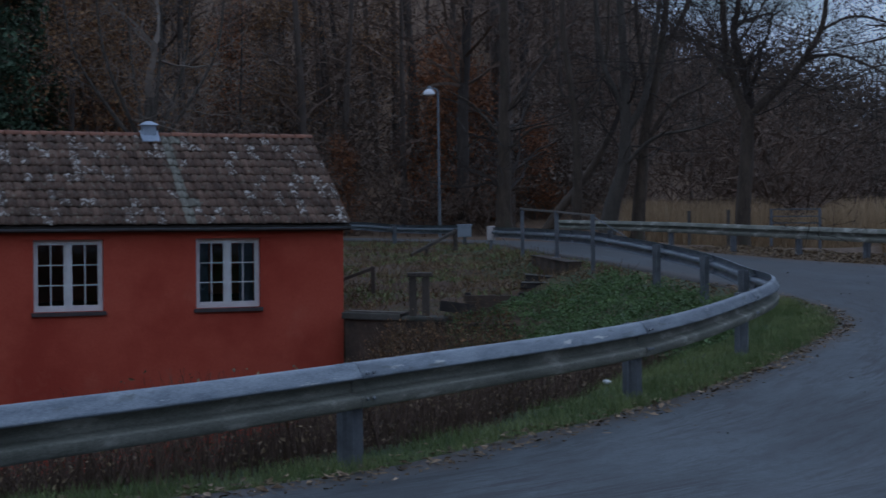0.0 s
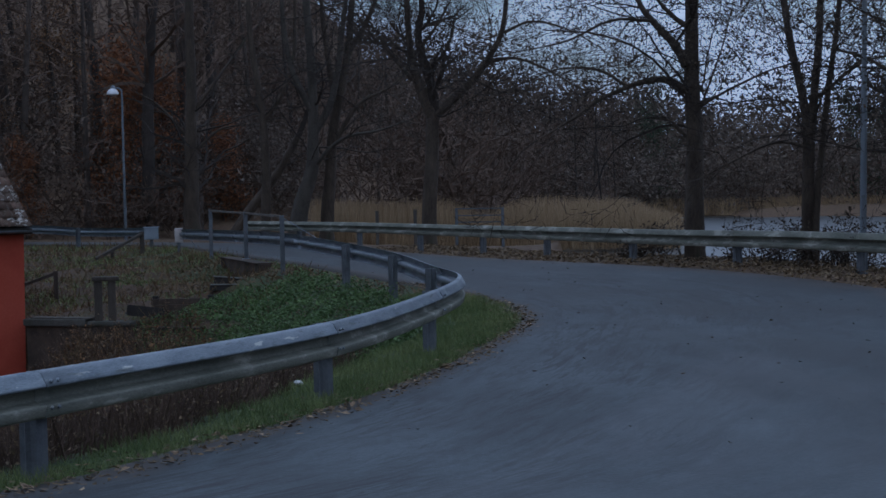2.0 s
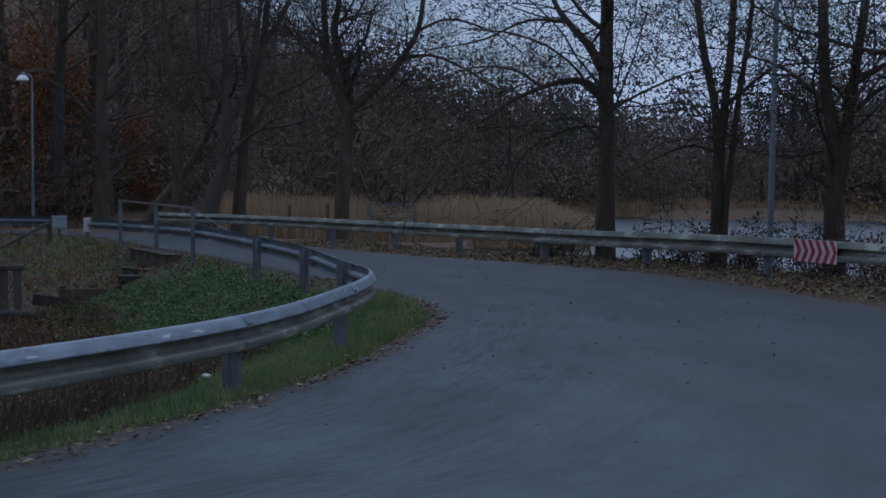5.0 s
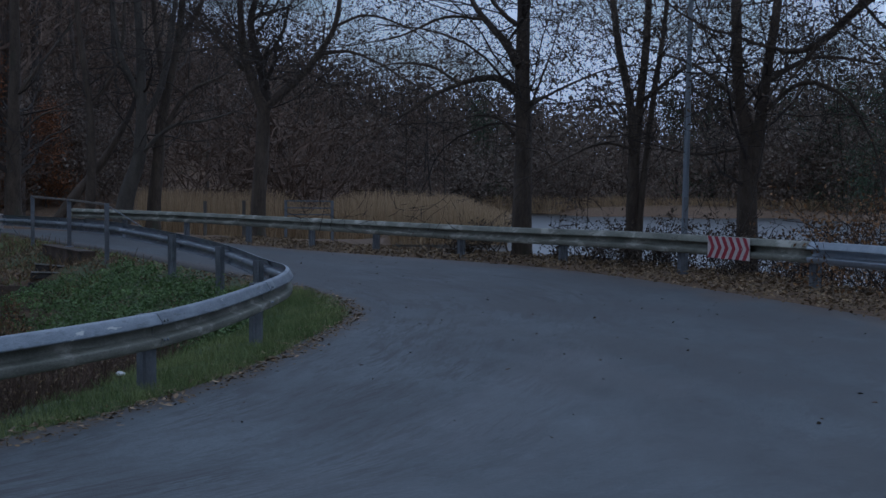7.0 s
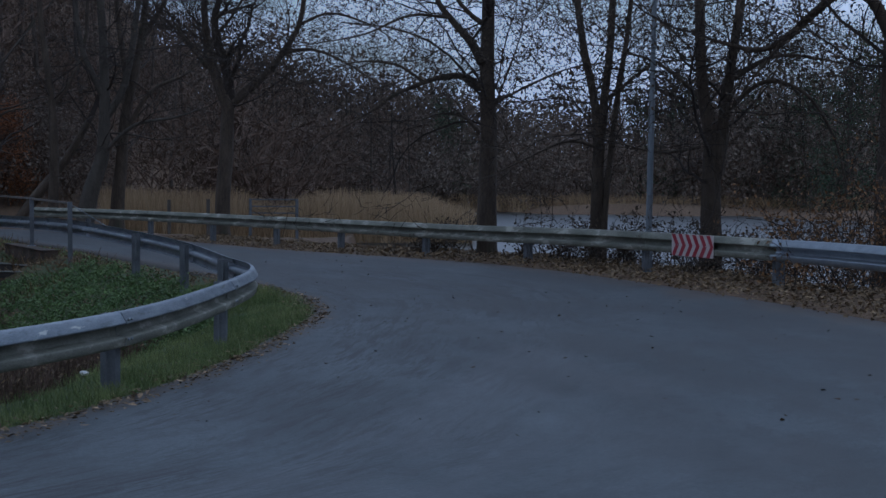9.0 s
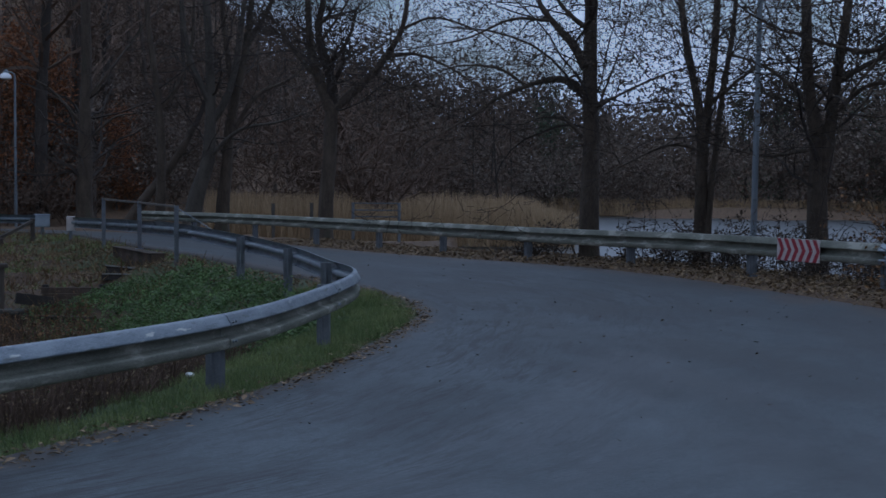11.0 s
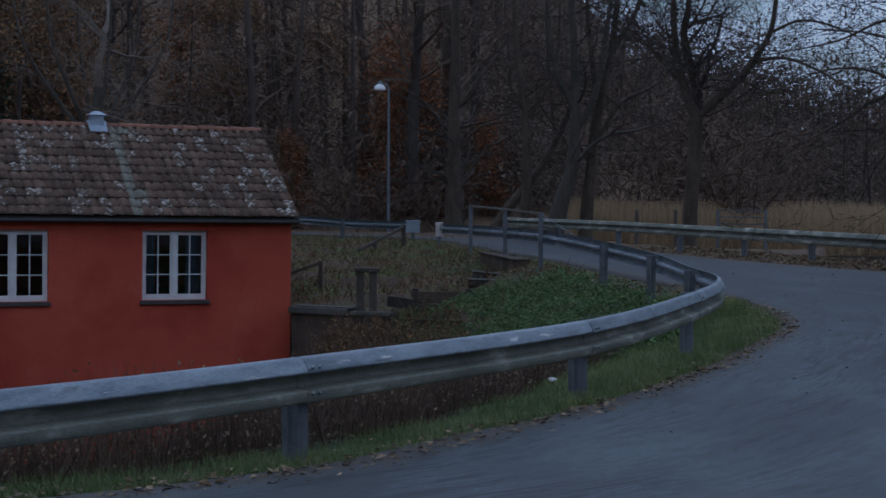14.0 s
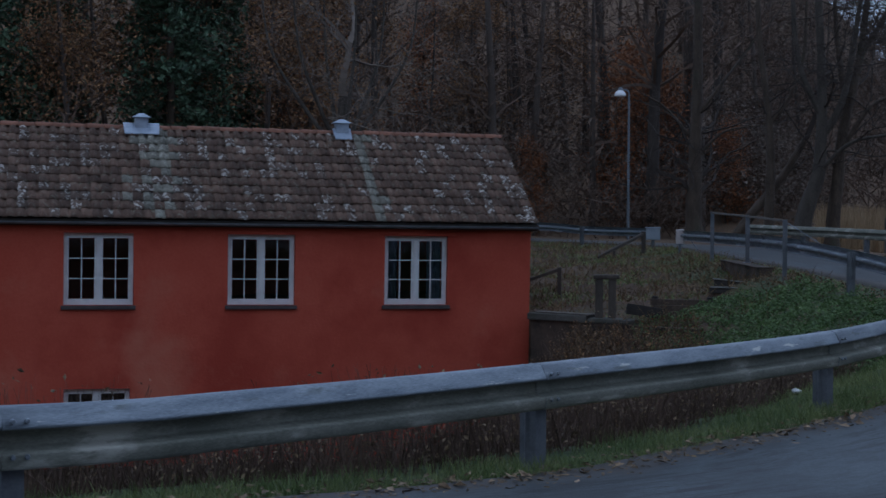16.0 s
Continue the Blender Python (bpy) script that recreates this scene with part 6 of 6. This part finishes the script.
stuff("fallen_leaves", flakes(pts + (0, 0, 0.04), rk.uniform(0.025, 0.055, len(pts)), rk, 0.6), "leaf_fallen", "fallen leaves below the inner barrier", "leaves")


# reeds in the marsh and along the far shore
def reed_bed(n, az0, az1, r0, r1, height, width, seed, label):
    rk = np.random.default_rng(seed)
    a, r = rk.uniform(az0, az1, n), np.sqrt(rk.uniform(r0 * r0, r1 * r1, n))
    x, y = r * np.sin(np.radians(a)), r * np.cos(np.radians(a))
    z = np.full(n, -0.62)
    hh = height * rk.uniform(0.8, 1.1, n) * (1 + 0.16 * wobble(x, y, 0.16) + 0.10 * wobble(x, y, 0.6)) * (1 - 0.30 * np.exp(-((a - 13.6) / 0.9) ** 2)) * (1 - 0.35 * sstep(a, az1 - 2.2, az1))
    base = np.stack([x, y, z], 1)
    tip = base + np.stack([rk.normal(0, 0.26, n), rk.normal(0, 0.2, n), hh], 1)
    stuff("reeds", blades(base, tip, rk.uniform(0.5, 1.2, n) * width, rk), "reed", label, "reeds")


reed_bed(25000, 7.3, 20.9, 60, 80, 1.85, 0.032, 501, "dense straw-coloured reed bed beside the lake")
reed_bed(9000, 20, 42, 126, 136, 1.3, 0.06, 502, "thin pale reeds along the far shore")


# shrubs on the lake bank
def bank_shrub(azimuth, r, h, leaf, n, seed, label):
    rk = np.random.default_rng(seed)
    small, tips = [], []
    for _ in range(9):
        a = rk.uniform(0, 2 * np.pi)
        d = np.array((math.cos(a) * 0.6, math.sin(a) * 0.6, 1.0))
        grow(small, tips, (rk.normal(0, 0.25), rk.normal(0, 0.25), -0.15), d / np.linalg.norm(d), h * rk.uniform(0.6, 1.1), 0.014, 1, rk, kids=5, depth=3, rmin=0.004, wig=0.2, droop=0.15)
    p = polar(azimuth, r, 0)
    e = empty("shrub", pose(p.x, p.y, max(gz_at(p.x, p.y)[0], -0.75)), label, "shrub", "shrubs on the bank")
    tagged(part("stem", twig_mesh(small, 0.006, "twig"), None, e), kind="stuff")
    t = np.array([s_[3:6] for s_ in small if s_[6] < 0.012])
    at = t[rk.integers(0, len(t), n)] + rk.normal(0, 0.05, (n, 3))
    part("foliage", mesh_of("foliage", *flakes(at, rk.uniform(0.02, 0.045, n), rk), leaf), None, e)


for i, (a, r, h) in enumerate(((19.3, 33, 1.0), (20.2, 33.5, 1.2), (23.3, 31, 1.1), (24.3, 29.5, 1.0), (24.9, 30, 1.2), (26.4, 28.5, 1.3), (27.0, 28, 1.2), (28.3, 27, 1.3), (28.9, 27.5, 1.4), (30.7, 26, 1.3), (31.3, 26, 1.5), (32.2, 25, 1.5))):
    bank_shrub(a, r, h, "leaf_dark", 420, 601 + i, "dark thin bramble bush on the lake bank")
for i, (a, r, h) in enumerate(((33.2, 24.5, 2.2), (34.3, 23.5, 2.4), (35.4, 22.8, 2.3), (36.6, 22, 2.6), (34.8, 25.5, 2.8), (32.6, 27, 2.2))):
    bank_shrub(a, r, h, "leaf_brown", 700, 651 + i, "bramble bush with brown autumn leaves on the bank")

# ---------------- roof tiles ----------------
TW, TE = 0.2075, 0.3135


def tile_shape():
    k = 6
    us = np.linspace(0, 1, k + 1)
    wave = [0.038 * math.sin(2 * math.pi * (u - 0.05)) + 0.006 * math.cos(4 * math.pi * u) for u in us]
    v = []
    nose = [-0.042 * (1 + math.sin(2 * math.pi * (u - 0.05))) for u in us]       # rounded lower edge
    for y, lift in ((0.0, 0.044), (0.36, 0.002)):
        v += [((u - 0.5) * (TW + 0.016), y + (e_ if y == 0 else 0), z + lift) for u, z, e_ in zip(us, wave, nose)]
    v += [((u - 0.5) * (TW + 0.016), 0.006 + e_, z + 0.044 - 0.03) for u, z, e_ in zip(us, wave, nose)]
    w2 = k + 1
    f = []
    for i in range(k):
        f += [(i, i + 1, w2 + i + 1, w2 + i), (2 * w2 + i, 2 * w2 + i + 1, i + 1, i)]
    return np.array(v), f


tv, tf = tile_shape()
TILES = {k: mesh_of("roof_tile", tv, tf, k, True) for k in ("tile", "tile_lichen", "tile_washed")}
rk = np.random.default_rng(700)
cols, rows_n = int((LEN + 0.2) / TW), 11
roof_m = Matrix.Translation((0, E_Y, EAVE + 0.015)) @ Matrix.Rotation(SLOPE, 4, "X")
rest_v, rest_f, rest_k = [], [], []
for c_ in range(cols):
    for r_ in range(rows_n):
        m4 = roof_m @ Matrix.Translation((0.10 - TW * (c_ + 0.5) + rk.normal(0, 0.004), r_ * TE + rk.normal(0, 0.008), 0.012 + rk.normal(0, 0.003))) @ pose(0, 0, 0, rk.normal(0, 0.8), rk.normal(0, 1.2), rk.normal(0, 1.0))
        x_c = 0.10 - TW * (c_ + 0.5)
        wash = max(math.exp(-((x_c + 3.35) / 0.16) ** 2), 0.8 * math.exp(-((x_c + 7.9) / 0.42) ** 2)) * (0.55 + 0.05 * r_)
        lich = 0.16 + 0.34 * max(0, wobble(x_c, r_ * 0.31, 1.9, 1.0))
        u = rk.random()
        kind = "tile_washed" if u < wash else "tile_lichen" if u < wash + lich else "tile"
        if c_ < 27:
            part("roof_tile", TILES[kind], None, house).matrix_basis = m4
        else:
            a = np.array(m4)
            rest_f += [tuple(i + len(rest_v) * len(tv) for i in q) for q in tf]
            rest_v.append(tv @ a[:3, :3].T + a[:3, 3])
            rest_k += [("tile", "tile_lichen", "tile_washed").index(kind)] * len(tf)
rest = part("roof_tiles", mesh_of("roof_tiles", np.vstack(rest_v), rest_f, "tile_rest", True), None, house)
rest["kind"] = "stuff"
rest.data.materials.append(M["tile_lichen"])
rest.data.materials.append(M["tile_washed"])
rest.data.polygons.foreach_set("material_index", rest_k)
